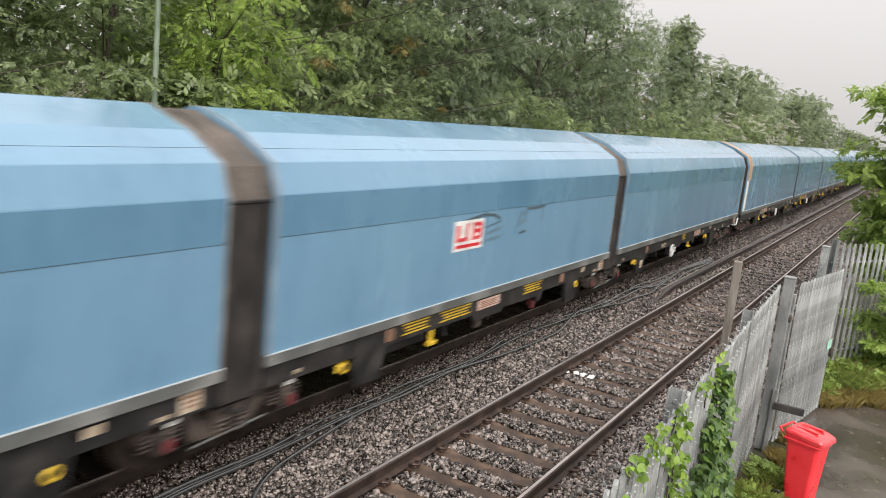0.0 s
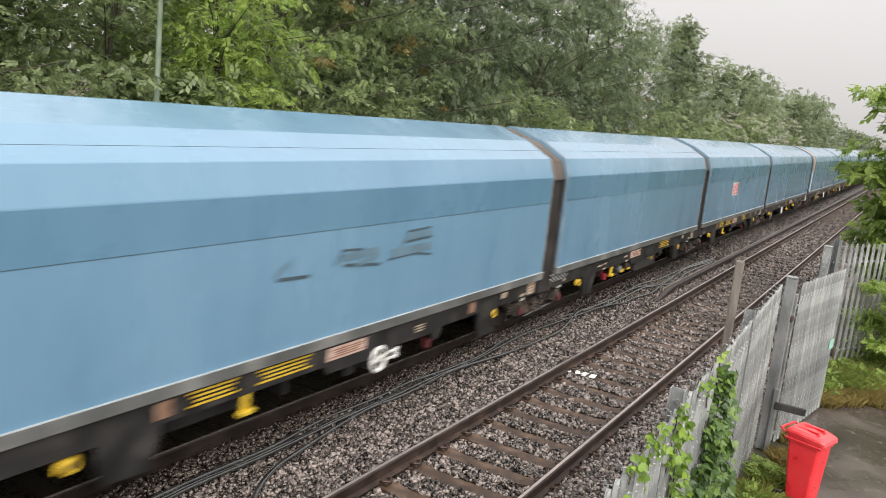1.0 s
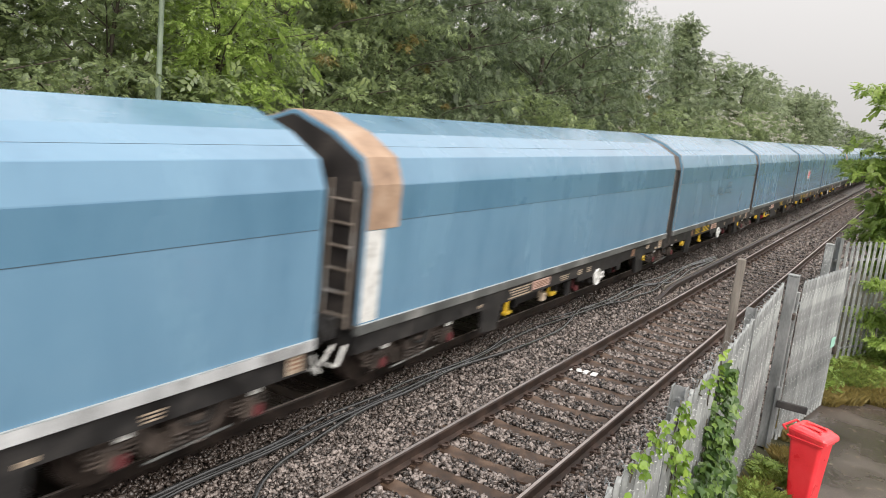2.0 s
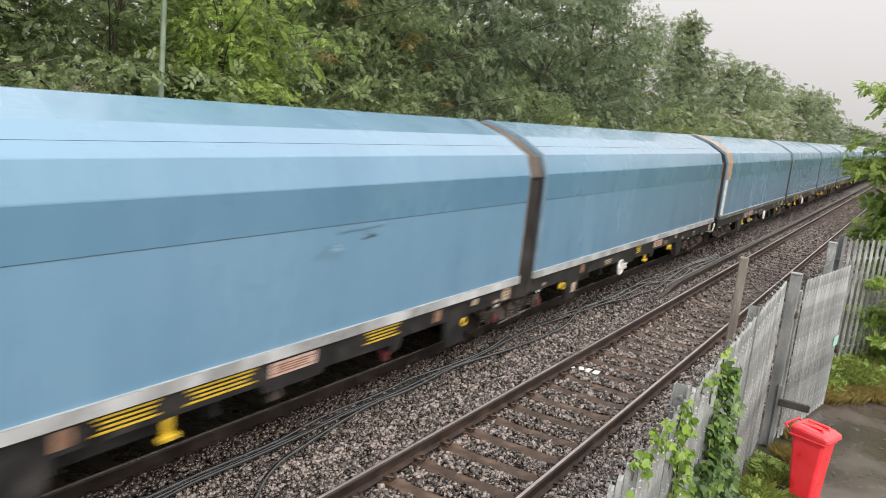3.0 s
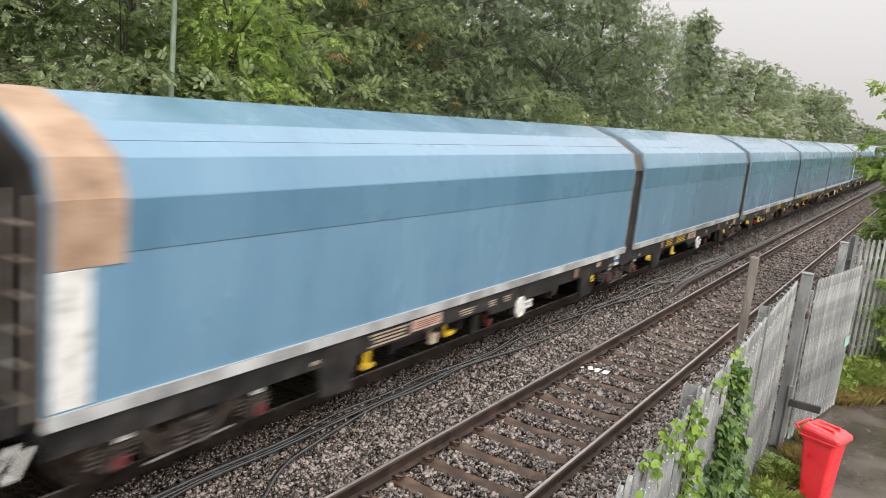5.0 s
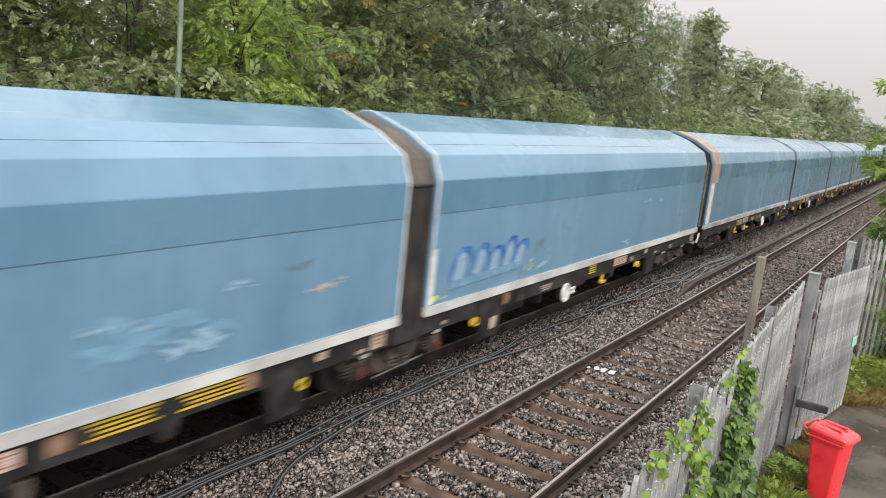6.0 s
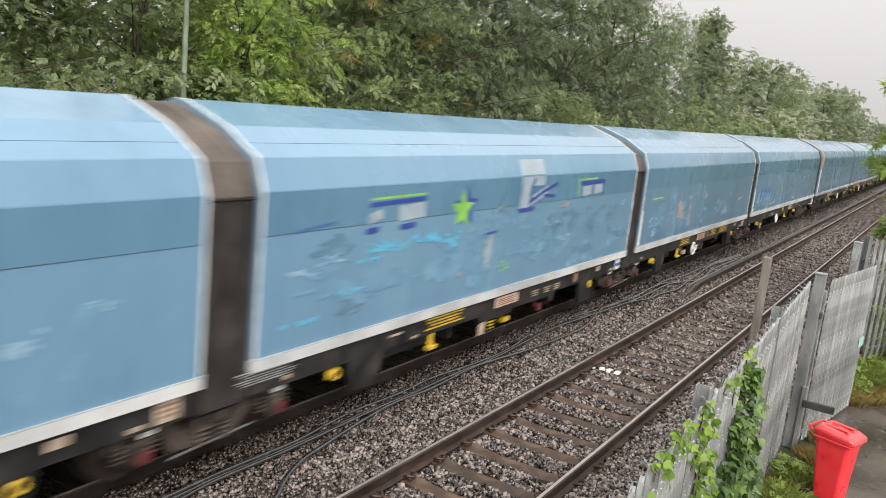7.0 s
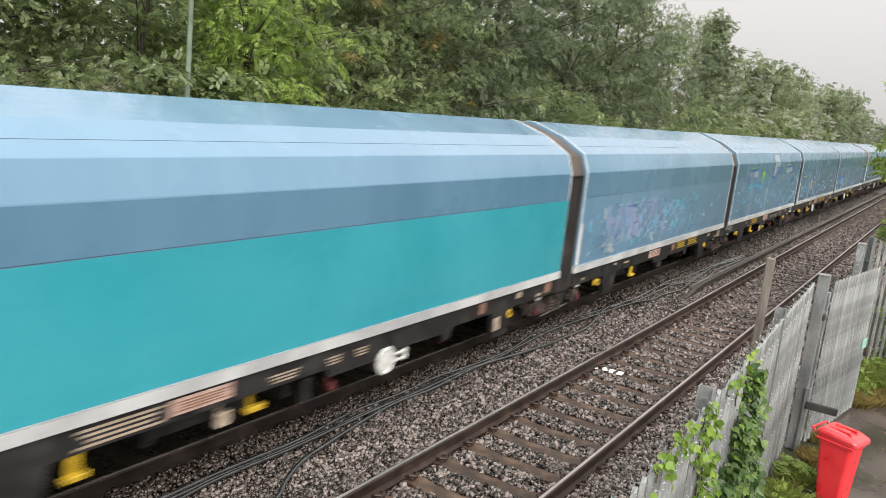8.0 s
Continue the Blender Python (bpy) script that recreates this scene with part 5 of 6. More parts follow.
    # brake pipe and its hangers under the solebar
    bm = bm_new()
    tube(bm, [(1.02, y0 + 2.9, 0.6), (1.02, -1.5, 0.56), (1.02, 0.5, 0.57), (1.02, y1 - 2.9, 0.6)], 0.02, 6)
    part("brake_pipe", bm, WHEEL, fr)
    bm = bm_new()
    box(bm, (1.12, r + 7.9, 0.46), (0.07, 0.07, 0.14), 0.01)
    part("valve", bm, DARK_RED, fr, "dull red valve")
    return w


MARKS = {
    "inner": dict(lifts=(1.75, 9.67), rust=(2.74, 8.85), yellow=((3.37, 0.66), (4.45, 0.9)), lever=(3.86,), block=(), notice=5.6, wheel=6.28, text=(7.3,),
                  fittings=((5.75, 0.5, 0.2, 0.2, FRAME_BLACK), (7.7, 0.42, 0.08, 0.14, DARK_RED))),
    "lettered": dict(lifts=(1.8, 9.67), rust=(2.8, 8.85), yellow=((3.45, 0.7), (4.6, 0.95), (7.45, 0.8)), lever=(3.93,), block=(), notice=5.7, text=(),
                     fittings=((5.48, 0.5, 0.2, 0.22, BOGIE), (7.7, 0.42, 0.08, 0.14, DARK_RED))),
    "vented": dict(lifts=(1.76, 9.6), rust=(), yellow=((8.05, 0.95),), lever=(3.85,), block=(), notice=5.5, text=(), vent=0.6, dabs=((2.95, 0.78, 0.3), (3.3, 0.79, 0.16), (3.25, 0.68, 0.14), (4.75, 0.8, 0.24), (4.85, 0.68, 0.12)),
                   fittings=((3.6, 0.43, 0.11, 0.15, FITTING_RED), (4.42, 0.43, 0.1, 0.16, FRAME_BLACK), (4.8, 0.42, 0.22, 0.07, YELLOW), (4.65, 0.5, 0.12, 0.14, GALV_DARK), (5.3, 0.43, 0.18, 0.06, YELLOW), (5.25, 0.52, 0.3, 0.14, BOGIE)),
                   cabinet=(5.85, 7.6)),
    "braked": dict(lifts=(1.78, 9.67), rust=(6.68, 8.85), yellow=((4.38, 0.85), (7.31, 0.75), (8.4, 0.95)), lever=(3.86,), block=(), notice=5.94, wheel=5.21, text=(),
                   fittings=((4.66, 0.46, 0.2, 0.12, CREAM), (6.4, 0.45, 0.16, 0.2, BOGIE))),
    "plated": dict(lifts=(1.75, 9.6), rust=(8.85,), yellow=((4.17, 1.0),), lever=(3.86,), block=(5.28,), notice=6.05, text=(7.1, 7.6, 8.0), vent=0.6, dabs=((2.95, 0.82, 0.3), (3.4, 0.7, 0.12)),
                   fittings=((6.2, 0.42, 0.24, 0.08, YELLOW), (7.5, 0.42, 0.08, 0.14, DARK_RED))),
    "striped": dict(lifts=(1.7, 9.65), rust=(6.67,), dabs=((3.3, 0.8, 0.3), (2.6, 0.84, 0.16)), yellow=((7.32, 0.75), (8.38, 0.9)), lever=(3.75,), block=(), notice=5.2, text=(),
                    fittings=((5.9, 0.46, 0.2, 0.2, BOGIE),)),
    "lead": dict(lifts=(1.87, 9.5), rust=(2.83,), yellow=((6.6, 0.4),), lever=(7.29,), block=(2.44,), notice=8.24, wheel=5.27, text=(4.4, 9.0, 12.0)),
    "tail": dict(lifts=(9.7,), rust=(8.78,), yellow=(), lever=(1.95,), block=(), notice=3.3, wheel=6.3, text=(4.45, 5.28, 5.8), lines=((2.4, 0.9),),
                 fittings=((3.66, 0.46, 0.16, 0.16, CREAM), (4.1, 0.45, 0.26, 0.07, YELLOW), (4.9, 0.45, 0.14, 0.3, FRAME_BLACK), (5.38, 0.38, 0.07, 0.12, DARK_RED)))}
WAGON_LABEL = {"lead": "light blue covered car-carrying wagon with open outer end", "inner": "light blue covered car-carrying wagon joined at both ends", "tail": "light blue covered car-carrying wagon closing an articulated set"}
STRIPE_LABEL = {"grey_sill_paint": "dirty grey painted sill", "patchy_white_sill_paint": "patchy worn white sill", "white_sill_paint": "white painted sill"}

TRAIN_X = -5.82 - HALF
S0, SET = 32.6, 64.8
TRAVEL = [(0.0, -0.06), (0.5, 9.79), (1.0, 19.75), (2.0, 39.74), (3.0, 59.78), (4.0, 79.94), (5.0, 100.20), (6.0, 120.50), (7.0, 140.72), (8.0, 160.70)]
cars = []


def build_train():
    """Six sets of five bodies; positions are those at the start."""
    protos = {}
    for k in range(-3, 3):
        head = S0 - SET * k
        stripe = STRIPE_GREY if k < 1 else (STRIPE_PATCHY if k == 1 else STRIPE_WHITE)
        for i, kind in enumerate(("lead", "inner", "inner", "inner", "tail")):
            y = head - (8.8, 20.6, 32.4, 44.2, 56.0)[i]
            style = kind if kind != "inner" else ({1: "braked", 2: "plated", 3: "striped"}[i] if k == 2 else "inner" if i == 3 else "vented" if i == 2 else "lettered")
            key = (style, stripe.name)
            if key not in protos:
                protos[key] = c = wagon(kind, stripe, (TRAIN_X, y, 0), style)
            else:
                c = copy_thing(protos[key], pose(TRAIN_X, y, 0))
            cars.append((k, i, c, y))


build_train()

# ---- logos, spray paint and repaints on single wagons ----
SPRAY = {
    "white": plain("white_spray", (0.33, 0.405, 0.46), 0.4), "pale": plain("pale_blue_spray", (0.25, 0.39, 0.51), 0.3), "sky": plain("sky_blue_spray", (0.12, 0.44, 0.64), 0.4),
    "navy": plain("navy_spray", (0.035, 0.07, 0.30), 0.4), "blue": plain("blue_spray", (0.05, 0.20, 0.52), 0.4), "green": plain("lime_spray", (0.25, 0.55, 0.10), 0.4),
    "yellow": plain("yellow_spray", (0.50, 0.58, 0.16), 0.4), "orange": plain("orange_spray", (0.52, 0.30, 0.18), 0.4), "lilac": plain("lilac_spray", (0.245, 0.305, 0.49), 0.4),
    "grey": plain("grey_scuff", (0.12, 0.20, 0.26), 0.5), "dark": plain("dark_scuff", (0.06, 0.09, 0.11), 0.5), "peach": plain("faded_peach_spray", (0.42, 0.34, 0.32), 0.4), "slate": plain("slate_blue_scuff", (0.115, 0.225, 0.325), 0.3), "mist": plain("misty_blue_spray", (0.165, 0.315, 0.45), 0.25)}
layer = [0]


def next_layer():
    layer[0] = (layer[0] + 1) % 40
    return HALF + 0.003 + layer[0] * 0.0002


def stroke(bm, pts, w):
    for (ya, za), (yb, zb) in zip(pts, pts[1:]):
        ln = math.hypot(yb - ya, zb - za)
        a = math.atan2(zb - za, yb - ya)
        box(bm, (next_layer(), (ya + yb) / 2, (za + zb) / 2), (0.002, ln + w * 0.6, w), 0, Euler((a, 0, 0)).to_matrix())


def blob(bm, y, z, ry, rz, rng):
    """A worn scribble: short broken strokes within an oval."""
    for _ in range(7):
        a, q = rng.uniform(0, math.tau), rng.random() ** 0.5
        cy, cz = y + ry * q * math.cos(a), z + rz * q * math.sin(a)
        ln = ry * rng.uniform(0.15, 0.6)
        tilt = rng.choice((0.1, -0.2, 0.5, 1.2, 1.5))
        stroke(bm, [(cy, cz), (cy + ln * math.cos(tilt), cz + min(rz, ln) * math.sin(tilt))], rng.uniform(0.012, 0.045))


def spray(car, colour, strokes=(), blobs=(), seed=1):
    rng = random.Random(seed)
    bm = bm_new()
    for w, pts in strokes:
        stroke(bm, pts, w)
    for b in blobs:
        blob(bm, *b, rng)
    body = [o for o in car.children if o.name.startswith("body")][0]
    tagged(part("spray_paint", bm, SPRAY[colour], body, "sprayed graffiti paint"), kind="stuff")


def smudge(car, colour, spots, seed=1):
    """Washed-out patches of paint with ragged edges."""
    rng = random.Random(seed)
    bm = bm_new()
    for y, z, ry, rz in spots:
        for _ in range(9):
            cy, cz = y + rng.gauss(0, ry * 0.5), z + rng.gauss(0, rz * 0.5)
            a, b = ry * rng.uniform(0.15, 0.55), rz * rng.uniform(0.15, 0.5)
            tilt = rng.uniform(-0.5, 0.5)
            o = []
            for k in range(10):
                t = k * math.tau / 10
                q = rng.uniform(0.6, 1.15)
                u, v = a * q * math.cos(t), b * q * math.sin(t)
                o.append((cy + u * math.cos(tilt) - v * math.sin(tilt), min(2.84, max(1.1, cz + u * math.sin(tilt) + v * math.cos(tilt)))))
            x = next_layer()
            prism_x(bm, o, x - 0.0015, x)
    body = [c for c in car.children if c.name.startswith("body")][0]
    tagged(part("spray_paint", bm, SPRAY[colour], body, "washed-out sprayed patch"), kind="stuff")


def star(car, colour, y, z, r):
    bm = bm_new()
    x = next_layer() + 0.003
    o = [(y + r * (1 if k % 2 == 0 else 0.45) * math.sin(k * math.pi / 5), z + r * (1 if k % 2 == 0 else 0.45) * math.cos(k * math.pi / 5)) for k in range(10)]
    prism_x(bm, o, x - 0.002, x + 0.0004)
    body = [c for c in car.children if c.name.startswith("body")][0]
    part("sprayed_star", bm, SPRAY[colour], body, "sprayed star shape")


def slope_patch(car, y0, y1):
    """White paint that runs up over the sloping cant panel."""
    bm = bm_new()
    tilt = math.atan2(0.12, 0.335)
    box(bm, (1.252, (y0 + y1) / 2, 3.0), (0.004, y1 - y0, 0.26), 0, Euler((0, -tilt, 0)).to_matrix())
    body = [c for c in car.children if c.name.startswith("body")][0]
    part("spray_paint", bm, SPRAY["white"], body, "white sprayed patch on the sloping panel")


def find(k, i):
    return [c for a, b, c, y in cars if (a, b) == (k, i)][0]


def logo_wagon():
    c = find(0, 1)
    tagged(c, "light blue covered wagon with a red and white emblem")
    body = [o for o in c.children if o.name.startswith("body")][0]
    bm = bm_new()
    box(bm, (HALF + 0.004, -1.22, 2.05), (0.004, 0.92, 0.47))
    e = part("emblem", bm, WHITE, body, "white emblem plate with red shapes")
    x = HALF + 0.008
    for y0, y1, z0, z1 in ((-1.62, -0.82, 1.86, 1.91), (-1.62, -1.52, 1.96, 2.22), (-1.50, -1.34, 1.96, 2.02), (-1.32, -1.25, 1.96, 2.24), (-1.12, -1.04, 1.96, 2.24), (-1.02, -0.86, 1.96, 2.02), (-1.02, -0.86, 2.07, 2.13), (-1.02, -0.86, 2.18, 2.24), (-0.9, -0.82, 1.98, 2.22)):
        bm = bm_new()
        box(bm, (x, (y0 + y1) / 2, (z0 + z1) / 2), (0.003, y1 - y0, z1 - z0))
        part("red_bar", bm, RED, e, "red emblem bar")
    spray(c, "dark", [(0.05, [(-1.4, 2.27), (-0.8, 2.34), (-0.4, 2.31), (-0.2, 2.24)]), (0.02, [(-0.7, 2.12), (-0.15, 2.2)]), (0.05, [(0.75, 2.24), (0.85, 2.35), (1.15, 2.34), (1.55, 2.36)]), (0.04, [(0.62, 1.93), (0.85, 1.95)])])
    spray(c, "grey", [(0.05, [(-0.6, 2.02), (-0.1, 2.1)]), (0.05, [(-0.65, 1.9), (-0.1, 1.95)]), (0.08, [(0.5, 2.0), (0.6, 2.3)]), (0.06, [(0.62, 2.1), (0.85, 2.16)]), (0.05, [(1.5, 2.05), (1.55, 2.32)])])


def end_plates():
    """The plate at the leading end of each wagon: cream, rusty, or white with a blue bar."""
    for k, i, c, y in cars:
        fr = [o for o in c.children if o.name.startswith("underframe")][0]
        at = 5.2 + (2.9 if i == 0 else 0)
        if (k, i) in ((1, 4), (2, 2)):
            p = plate(fr, "data_plate", at, 0.8, 0.28, 0.24, WHITE, "white data plate with a blue bar", 1.272)
            plate(p, "blue_bar", at, 0.785, 0.25, 0.07, LABEL_BLUE, "blue bar", 1.279, 0.006)
        elif (k, i) == (2, 4):
            plate(fr, "data_plate", at, 0.81, 0.24, 0.2, RUST, "rusty brown data plate", 1.272)
            plate(fr, "block_plate", 3.4, 0.45, 0.2, 0.22, CREAM, "dirty cream plate", 1.275)
        else:
            p = plate(fr, "data_plate", at, 0.81, 0.28, 0.24, CREAM, "cream data plate", 1.272)
            bars(p, "plate_print", at, 0.81, 0.22, 0.16, 3, RUST, 1.279)
    fr = [o for o in find(2, 2).children if o.name.startswith("underframe")][0]
    bars(fr, "yellow_lettering", -0.32, 0.46, 0.2, 0.16, 3, YELLOW, 1.274)


def scuffed_wagons():
    c = find(0, 3)
    tagged(c, "light blue covered wagon with faded dark lettering marks")
    spray(c, "dark", [(0.04, [(-1.7, 1.9), (-1.2, 1.88)]), (0.03, [(-0.75, 1.95), (-0.6, 2.12), (-0.2, 2.1)]), (0.04, [(-0.55, 1.93), (0.2, 1.86)]), (0.03, [(0.4, 1.9), (1.0, 1.92), (1.45, 1.86)]), (0.03, [(0.75, 2.1), (1.4, 2.12)]), (0.03, [(0.8, 2.24), (1.38, 2.26)])])
    spray(c, "grey", [(0.06, [(-1.75, 1.95), (-1.55, 2.08)]), (0.09, [(-0.6, 2.02), (0.1, 2.06)]), (0.07, [(-0.3, 1.9), (0.15, 2.0)]), (0.12, [(0.5, 1.97), (1.4, 1.99)]), (0.08, [(0.8, 2.17), (1.38, 2.19)]), (0.06, [(0.6, 2.0), (0.85, 2.2)])])
    c = find(1, 1)
    spray(c, "grey", [(0.02, [(0.4, 2.3), (1.3, 2.33)])], [(0.2, 2.05, 0.3, 0.06)], 3)
    spray(c, "dark", (), [(1.0, 2.2, 0.16, 0.035)], 4)
    spray(c, "pale", (), [(0.4, 2.1, 0.14, 0.05)], 5)
    c = find(1, 3)
    tagged(c, "light blue covered wagon with dusty grey smears")
    spray(c, "grey", (), [(2.8, 2.1, 0.3, 0.03), (-0.5, 2.12, 0.3, 0.03)], 8)


def lettered_wagon():
    c = find(2, 0)
    tagged(c, "light blue covered wagon with blue outlined graffiti letters")
    loops = ((-4.75, 1.55, 0.24, 0.27, 0.1), (-4.2, 1.56, 0.2, 0.26, 0.12), (-3.7, 1.52, 0.22, 0.22, 0.05), (-3.25, 1.58, 0.2, 0.27, 0.1), (-2.85, 1.52, 0.2, 0.24, 0.12))
    fill, line, rim = [], [], []
    for y, z, ry, rz, slant in loops:
        o = [(y + ry * math.cos(k * math.pi / 4 + 0.3) + slant * math.sin(k * math.pi / 4 + 0.3), z + rz * math.sin(k * math.pi / 4 + 0.3)) for k in range(9)]
        fill.append((ry * 1.1, [(y - slant * 0.5, z - rz * 0.5), (y + slant * 0.5, z + rz * 0.5)]))
        line.append((0.055, o[:7]))
        rim.append((0.03, [(p + 0.05, q + 0.03) for p, q in o[:5]]))
    spray(c, "pale", fill)
    spray(c, "blue", line)
    spray(c, "navy", rim)
    spray(c, "mist", [(0.12, [(-5.0, 1.3), (-2.7, 1.36)])])
    spray(c, "yellow", (), [(-2.45, 1.28, 0.16, 0.09), (-5.3, 1.15, 0.2, 0.05)], 2)
    spray(c, "grey", [(0.08, [(-2.3, 1.5), (-2.1, 1.62), (-1.95, 1.72)]), (0.06, [(-2.2, 1.66), (-2.0, 1.6)])])
    spray(c, "pale", [(0.07, [(-2.1, 1.2), (-1.75, 1.27)])], [(-1.68, 1.38, 0.07, 0.12), (3.5, 2.1, 0.3, 0.04), (4.5, 2.05, 0.2, 0.05), (2.4, 1.2, 0.2, 0.06)], 3)


def painted_wagons():
    rng = random.Random(17)
    c = find(2, 1)
    tagged(c, "light blue covered wagon with faint pale graffiti marks")
    spray(c, "pale", [(0.05, [(-4.9, 1.6), (-4.6, 1.75), (-4.4, 1.6)]), (0.05, [(-4.2, 1.6), (-4.0, 1.8)])], [(-1.6, 1.98, 0.14, 0.1), (-0.5, 2.08, 0.25, 0.07), (-3.4, 1.7, 0.3, 0.04), (1.2, 1.7, 0.4, 0.06), (2.6, 1.9, 0.3, 0.05), (-2.9, 1.5, 0.3, 0.1)], 3)
    spray(c, "orange", [(0.07, [(-2.65, 1.6), (-2.55, 1.85), (-2.3, 1.75)]), (0.06, [(-1.7, 1.5), (-1.6, 1.75)])])
    spray(c, "yellow", [(0.03, [(-4.9, 2.13), (-4.1, 2.14)])])
    spray(c, "grey", [(0.03, [(-4.8, 2.08), (-4.0, 2.1)])], [(3.5, 2.0, 0.3, 0.05)], 6)
    spray(c, "sky", (), [(-3.0, 1.42, 0.12, 0.1), (-4.6, 1.5, 0.3, 0.03), (-0.2, 1.6, 0.3, 0.04)], 9)
    smudge(c, "mist", [(-2.6, 1.6, 0.5, 0.35), (-1.7, 1.5, 0.3, 0.45), (-4.4, 1.6, 0.6, 0.3), (-0.4, 1.3, 0.4, 0.15), (-3.2, 2.0, 0.4, 0.15), (1.5, 1.6, 0.8, 0.2)], 21)
    smudge(c, "peach", [(-2.58, 1.7, 0.16, 0.3), (-2.4, 1.58, 0.2, 0.1), (-1.68, 1.6, 0.12, 0.3), (3.95, 1.7, 0.25, 0.06)], 22)
    smudge(c, "lilac", [(-2.55, 1.9, 0.2, 0.08), (-1.66, 1.35, 0.16, 0.16)], 23)
    smudge(c, "white", [(-2.2, 1.66, 0.1, 0.04), (-1.8, 2.02, 0.1, 0.08), (-0.3, 2.0, 0.3, 0.06), (4.3, 1.76, 0.1, 0.04)], 24)
    smudge(c, "pale", [(-1.3, 2.04, 0.35, 0.06), (-0.4, 1.25, 0.25, 0.06), (-3.2, 2.12, 0.2, 0.06), (-3.1, 1.46, 0.3, 0.04), (-4.5, 1.3, 0.3, 0.1), (2.2, 1.4, 0.4, 0.1)], 25)
    c = find(2, 2)
    tagged(c, "light blue covered wagon covered in colourful graffiti fragments")
    spray(c, "mist", (), [(rng.uniform(-5, 5), rng.uniform(1.3, 2.2), rng.uniform(0.25, 0.7), rng.uniform(0.05, 0.16)) for _ in range(40)], 5)
    spray(c, "pale", (), [(-4.9, 1.93, 0.5, 0.07), (-4.5, 2.02, 0.3, 0.05), (3.7, 1.9, 0.3, 0.05), (2.2, 1.7, 0.5, 0.05), (4.6, 1.6, 0.3, 0.03), (1.4, 2.0, 0.3, 0.05), (4.9, 2.2, 0.2, 0.07)], 6)
    spray(c, "sky", (), [(-3.4, 2.05, 0.35, 0.05), (-3.7, 1.93, 0.25, 0.04), (-2.3, 2.08, 0.3, 0.05), (-1.7, 2.1, 0.14, 0.09), (-4.9, 1.35, 0.4, 0.03), (-1.8, 1.5, 0.2, 0.03), (-4.2, 1.6, 0.3, 0.03)], 7)
    spray(c, "white", [(0.2, [(-3.1, 2.48), (-2.65, 2.5)]), (0.12, [(-3.75, 2.45), (-3.55, 2.5)]), (0.3, [(0.3, 2.4), (0.34, 2.72)]), (0.16, [(0.2, 2.77), (0.95, 2.77)]), (0.15, [(0.55, 2.45), (1.1, 2.6)]), (0.18, [(2.72, 2.51), (3.05, 2.53)]), (0.19, [(3.27, 2.53), (3.58, 2.55)]), (0.12, [(-0.75, 1.5), (-0.7, 1.95)])])
    spray(c, "navy", [(0.06, [(-3.75, 2.62), (-2.6, 2.65)]), (0.07, [(-3.8, 2.3), (-3.6, 2.31)]), (0.07, [(-3.1, 2.3), (-2.8, 2.31)]), (0.07, [(0.15, 2.3), (0.65, 2.31)]), (0.06, [(0.5, 2.42), (0.95, 2.58), (1.5, 2.7)]), (0.05, [(1.0, 2.52), (1.45, 2.48)]), (0.08, [(2.6, 2.66), (3.7, 2.67)]), (0.05, [(3.68, 2.42), (3.66, 2.68)]), (0.06, [(3.12, 2.5), (3.16, 2.66)]), (0.07, [(0.55, 2.42), (0.52, 2.68), (0.62, 2.8), (0.95, 2.8)]), (0.06, [(1.35, 2.45), (1.5, 2.72), (1.2, 2.62)]), (0.04, [(-4.9, 2.55), (-4.3, 2.6), (-4.4, 2.45), (-5.0, 2.4)]), (0.04, [(-0.45, 2.5), (-0.4, 2.6)]), (0.04, [(-1.0, 2.0), (-0.5, 2.02)])])
    spray(c, "green", [(0.03, [(-3.75, 2.69), (-2.6, 2.71)]), (0.03, [(2.5, 2.73), (3.3, 2.74)]), (0.04, [(2.5, 2.45), (2.46, 2.74)])], [(-0.25, 1.42, 0.18, 0.08)], 8)
    star(c, "navy", -1.52, 2.47, 0.33)
    star(c, "green", -1.62, 2.43, 0.30)
    star(c, "grey", -0.42, 2.42, 0.17)
    slope_patch(c, 0.12, 1.0)
    spray(c, "orange", (), [(-0.45, 2.38, 0.1, 0.06), (1.9, 2.3, 0.15, 0.03)], 9)
    spray(c, "grey", (), [(3.9, 2.15, 0.3, 0.05), (2.9, 2.15, 0.2, 0.06), (4.7, 2.05, 0.3, 0.03), (1.8, 2.1, 0.2, 0.06), (-4.0, 1.35, 0.3, 0.05)], 10)
    smudge(c, "slate", [(4.4, 1.95, 0.3, 0.2), (3.4, 1.8, 0.4, 0.25), (2.4, 2.0, 0.3, 0.2), (3.0, 1.4, 0.5, 0.12), (-4.4, 2.2, 0.4, 0.12), (1.5, 1.95, 0.3, 0.15), (4.9, 1.5, 0.3, 0.15)], 31)
    smudge(c, "mist", [(-3.4, 1.6, 0.9, 0.3), (-1.5, 1.5, 0.7, 0.3), (1.0, 1.6, 0.8, 0.3), (3.6, 1.4, 0.9, 0.25), (4.6, 2.1, 0.4, 0.2)], 32)
    smudge(c, "sky", [(-3.3, 2.08, 0.45, 0.07), (-2.45, 2.08, 0.35, 0.07), (-1.85, 2.0, 0.25, 0.1), (-2.1, 1.73, 0.2, 0.04), (-1.05, 1.35, 0.2, 0.06)], 33)
    smudge(c, "white", [(-0.78, 1.72, 0.1, 0.2), (-1.5, 1.46, 0.2, 0.03)], 34)
    c = find(2, 3)
    tagged(c, "light blue covered wagon with a washed-out lilac graffiti patch")
    st = []
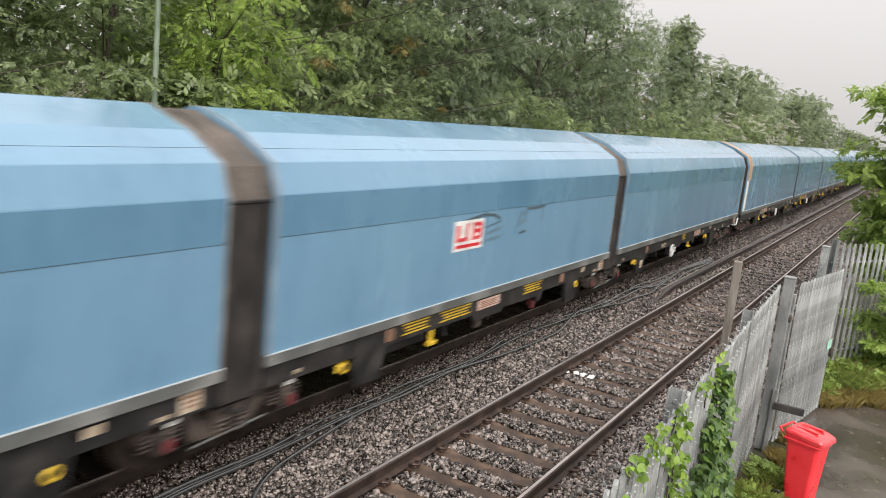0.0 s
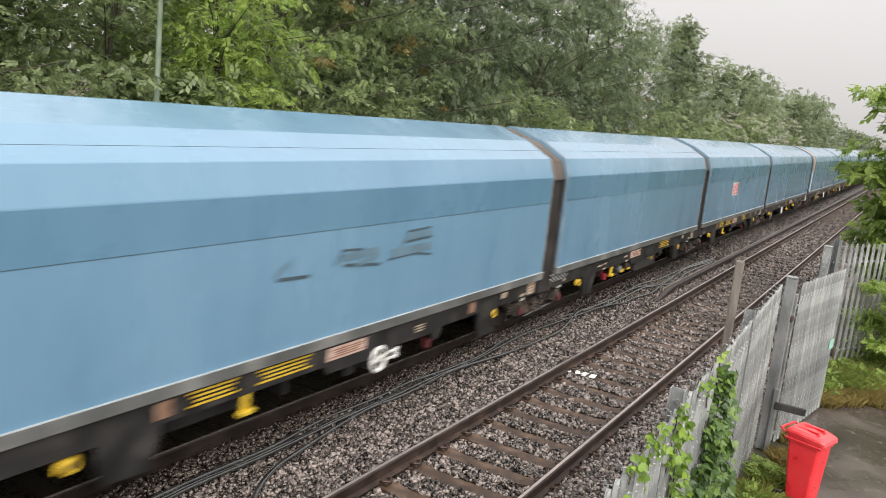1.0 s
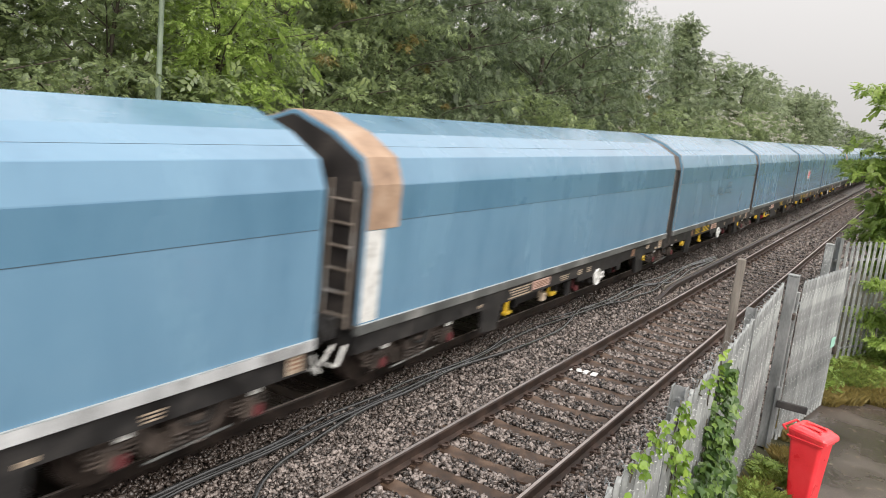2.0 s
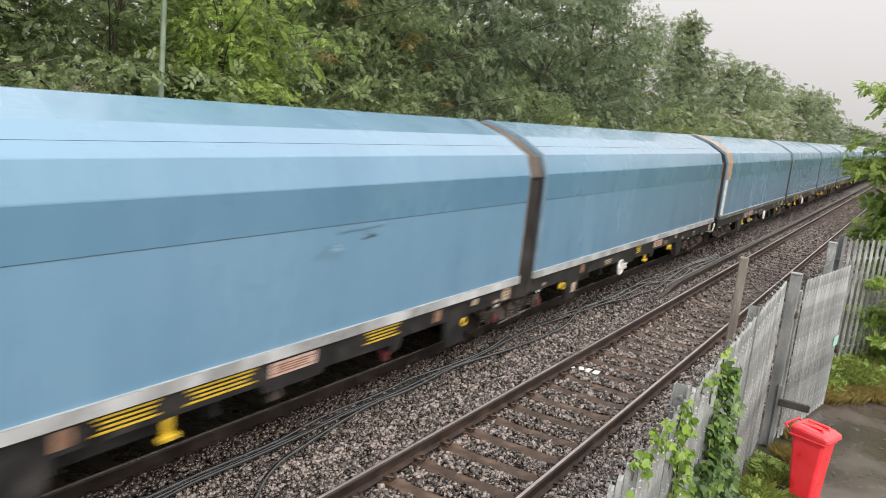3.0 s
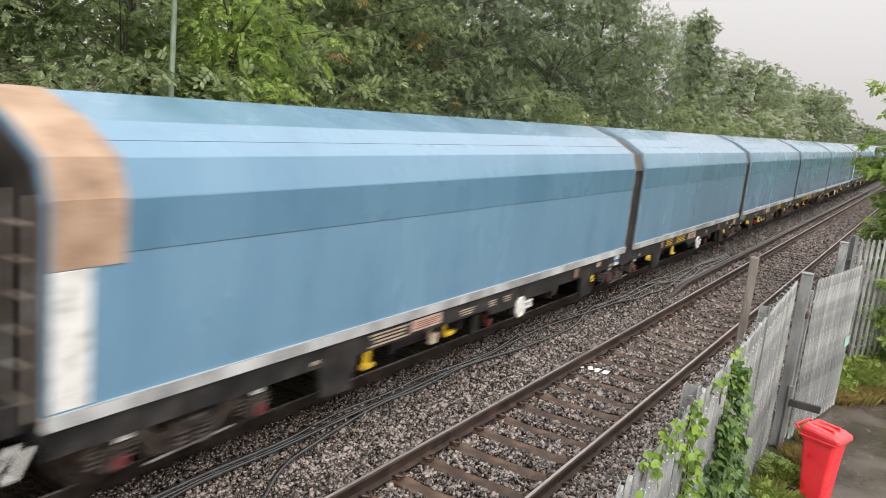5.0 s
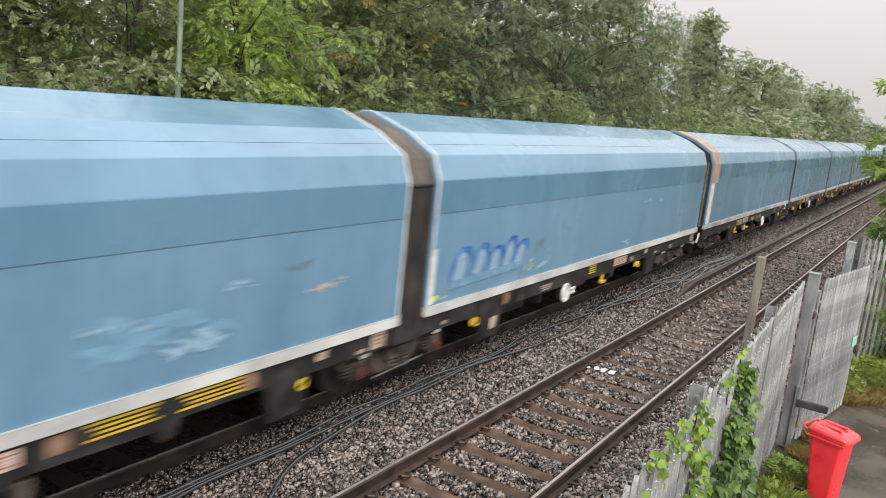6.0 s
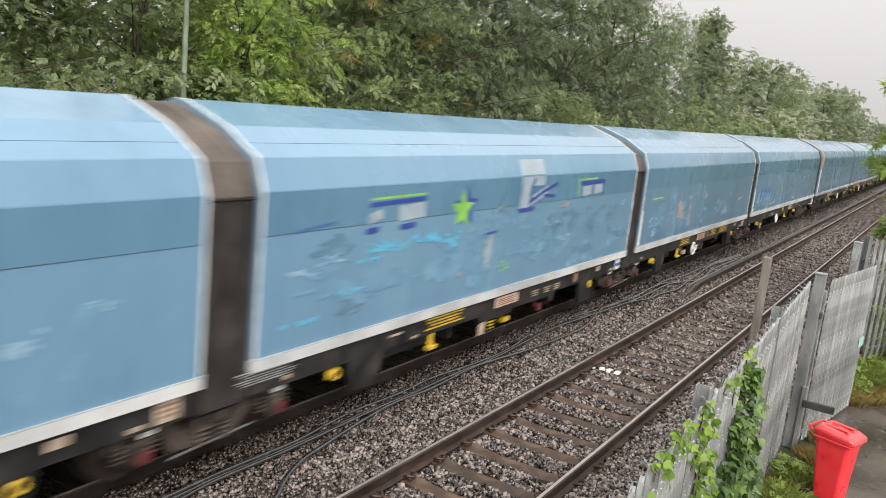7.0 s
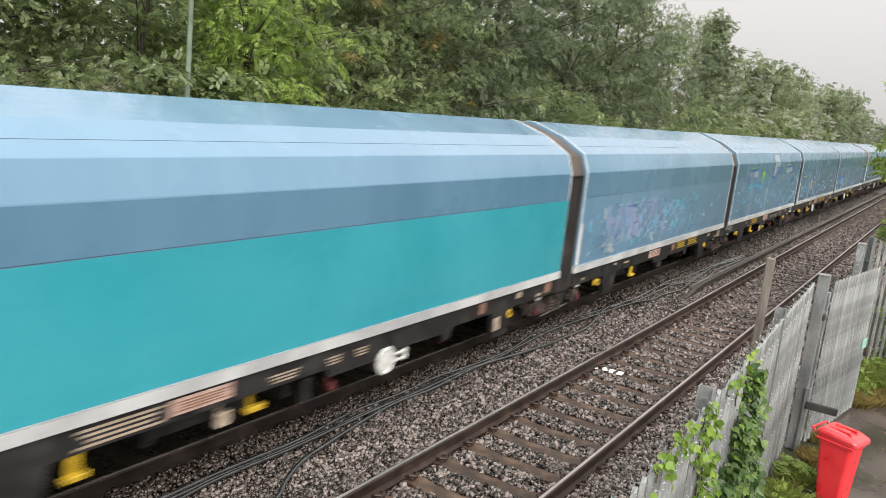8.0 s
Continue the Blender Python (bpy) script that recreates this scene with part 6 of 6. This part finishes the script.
    for j in range(17):
        y = -4.2 + j * 0.21 + rng.uniform(-0.05, 0.05)
        st.append((rng.uniform(0.05, 0.12), [(y, rng.uniform(1.3, 1.6)), (y + rng.uniform(-0.1, 0.2), rng.uniform(1.8, 2.15))]))
    spray(c, "lilac", st)
    spray(c, "navy", [(0.025, [(-4.1 + j * 0.5, 2.1 + 0.08 * (j % 2)), (-3.85 + j * 0.5, 2.2 - 0.06 * (j % 3)), (-3.6 + j * 0.5, 2.08)]) for j in range(0, 7, 2)] + [(0.04, [(-3.6 + j * 0.9, 1.45), (-3.4 + j * 0.9, 1.7)]) for j in range(4)])
    spray(c, "pale", [(0.04, [(-4.2 + j * 0.45, 2.05 + 0.1 * (j % 2)), (-3.9 + j * 0.45, 2.15 + 0.08 * ((j + 1) % 2))]) for j in range(8)], [(rng.uniform(-4.2, 0.5), rng.uniform(1.2, 2.0), 0.2, 0.06) for _ in range(14)], 3)
    for tone, n, span in (("sky", 46, (-5.2, 3.0)), ("pale", 70, (-5.3, 2.2)), ("white", 26, (-4.4, 0.6)), ("mist", 50, (-5.4, 4.5)), ("lilac", 24, (-4.3, 0.2))):
        marks = []
        for _ in range(n):
            y, z = rng.uniform(*span), rng.uniform(1.16, 2.05)
            marks.append((rng.uniform(0.02, 0.075), [(y, z), (y + rng.uniform(-0.08, 0.14), z + rng.uniform(0.04, 0.2))]))
        spray(c, tone, marks)
    spray(c, "white", (), [(-4.1, 1.2, 0.15, 0.12), (-4.0, 1.45, 0.08, 0.08)], 4)
    smudge(c, "lilac", [(-3.4, 1.75, 0.7, 0.3), (-1.65, 2.1, 0.2, 0.1), (-1.16, 2.05, 0.25, 0.08), (-2.4, 1.7, 0.5, 0.3)], 41)
    smudge(c, "slate", [(1.87, 1.9, 0.4, 0.2), (1.8, 1.35, 0.35, 0.12), (-4.6, 1.6, 0.4, 0.3), (0.1, 2.0, 0.2, 0.15)], 42)
    smudge(c, "sky", [(-0.1, 1.97, 0.16, 0.1), (-0.4, 1.8, 0.25, 0.12), (0.25, 1.4, 0.3, 0.12), (0.5, 1.95, 0.16, 0.1), (1.0, 1.82, 0.2, 0.06)], 43)
    smudge(c, "pale", [(3.8, 1.73, 0.16, 0.14), (4.5, 1.97, 0.12, 0.05), (3.0, 1.5, 0.2, 0.1), (-0.5, 1.5, 0.3, 0.12), (-1.0, 1.7, 0.25, 0.06)], 44)
    smudge(c, "white", [(-1.6, 1.6, 0.3, 0.06), (-1.2, 1.28, 0.25, 0.07), (-3.9, 1.3, 0.3, 0.12)], 45)
    c = find(2, 4)
    tagged(c, "covered wagon with freshly painted teal lower side")
    body = [o for o in c.children if o.name.startswith("body")][0]
    bm = bm_new()
    box(bm, (HALF + 0.004, (-8.38 + 5.57) / 2, 1.727), (0.005, 13.9, 1.305))
    part("lower_panel", bm, WAGON_TEAL, body, "fresh teal painted lower side panel")


logo_wagon()
end_plates()
scuffed_wagons()
lettered_wagon()
painted_wagons()


def motions():
    for k, i, c, y in cars:
        walk(c, [(t, pose(TRAIN_X, y + d, 0)) for t, d in TRAVEL])


motions()
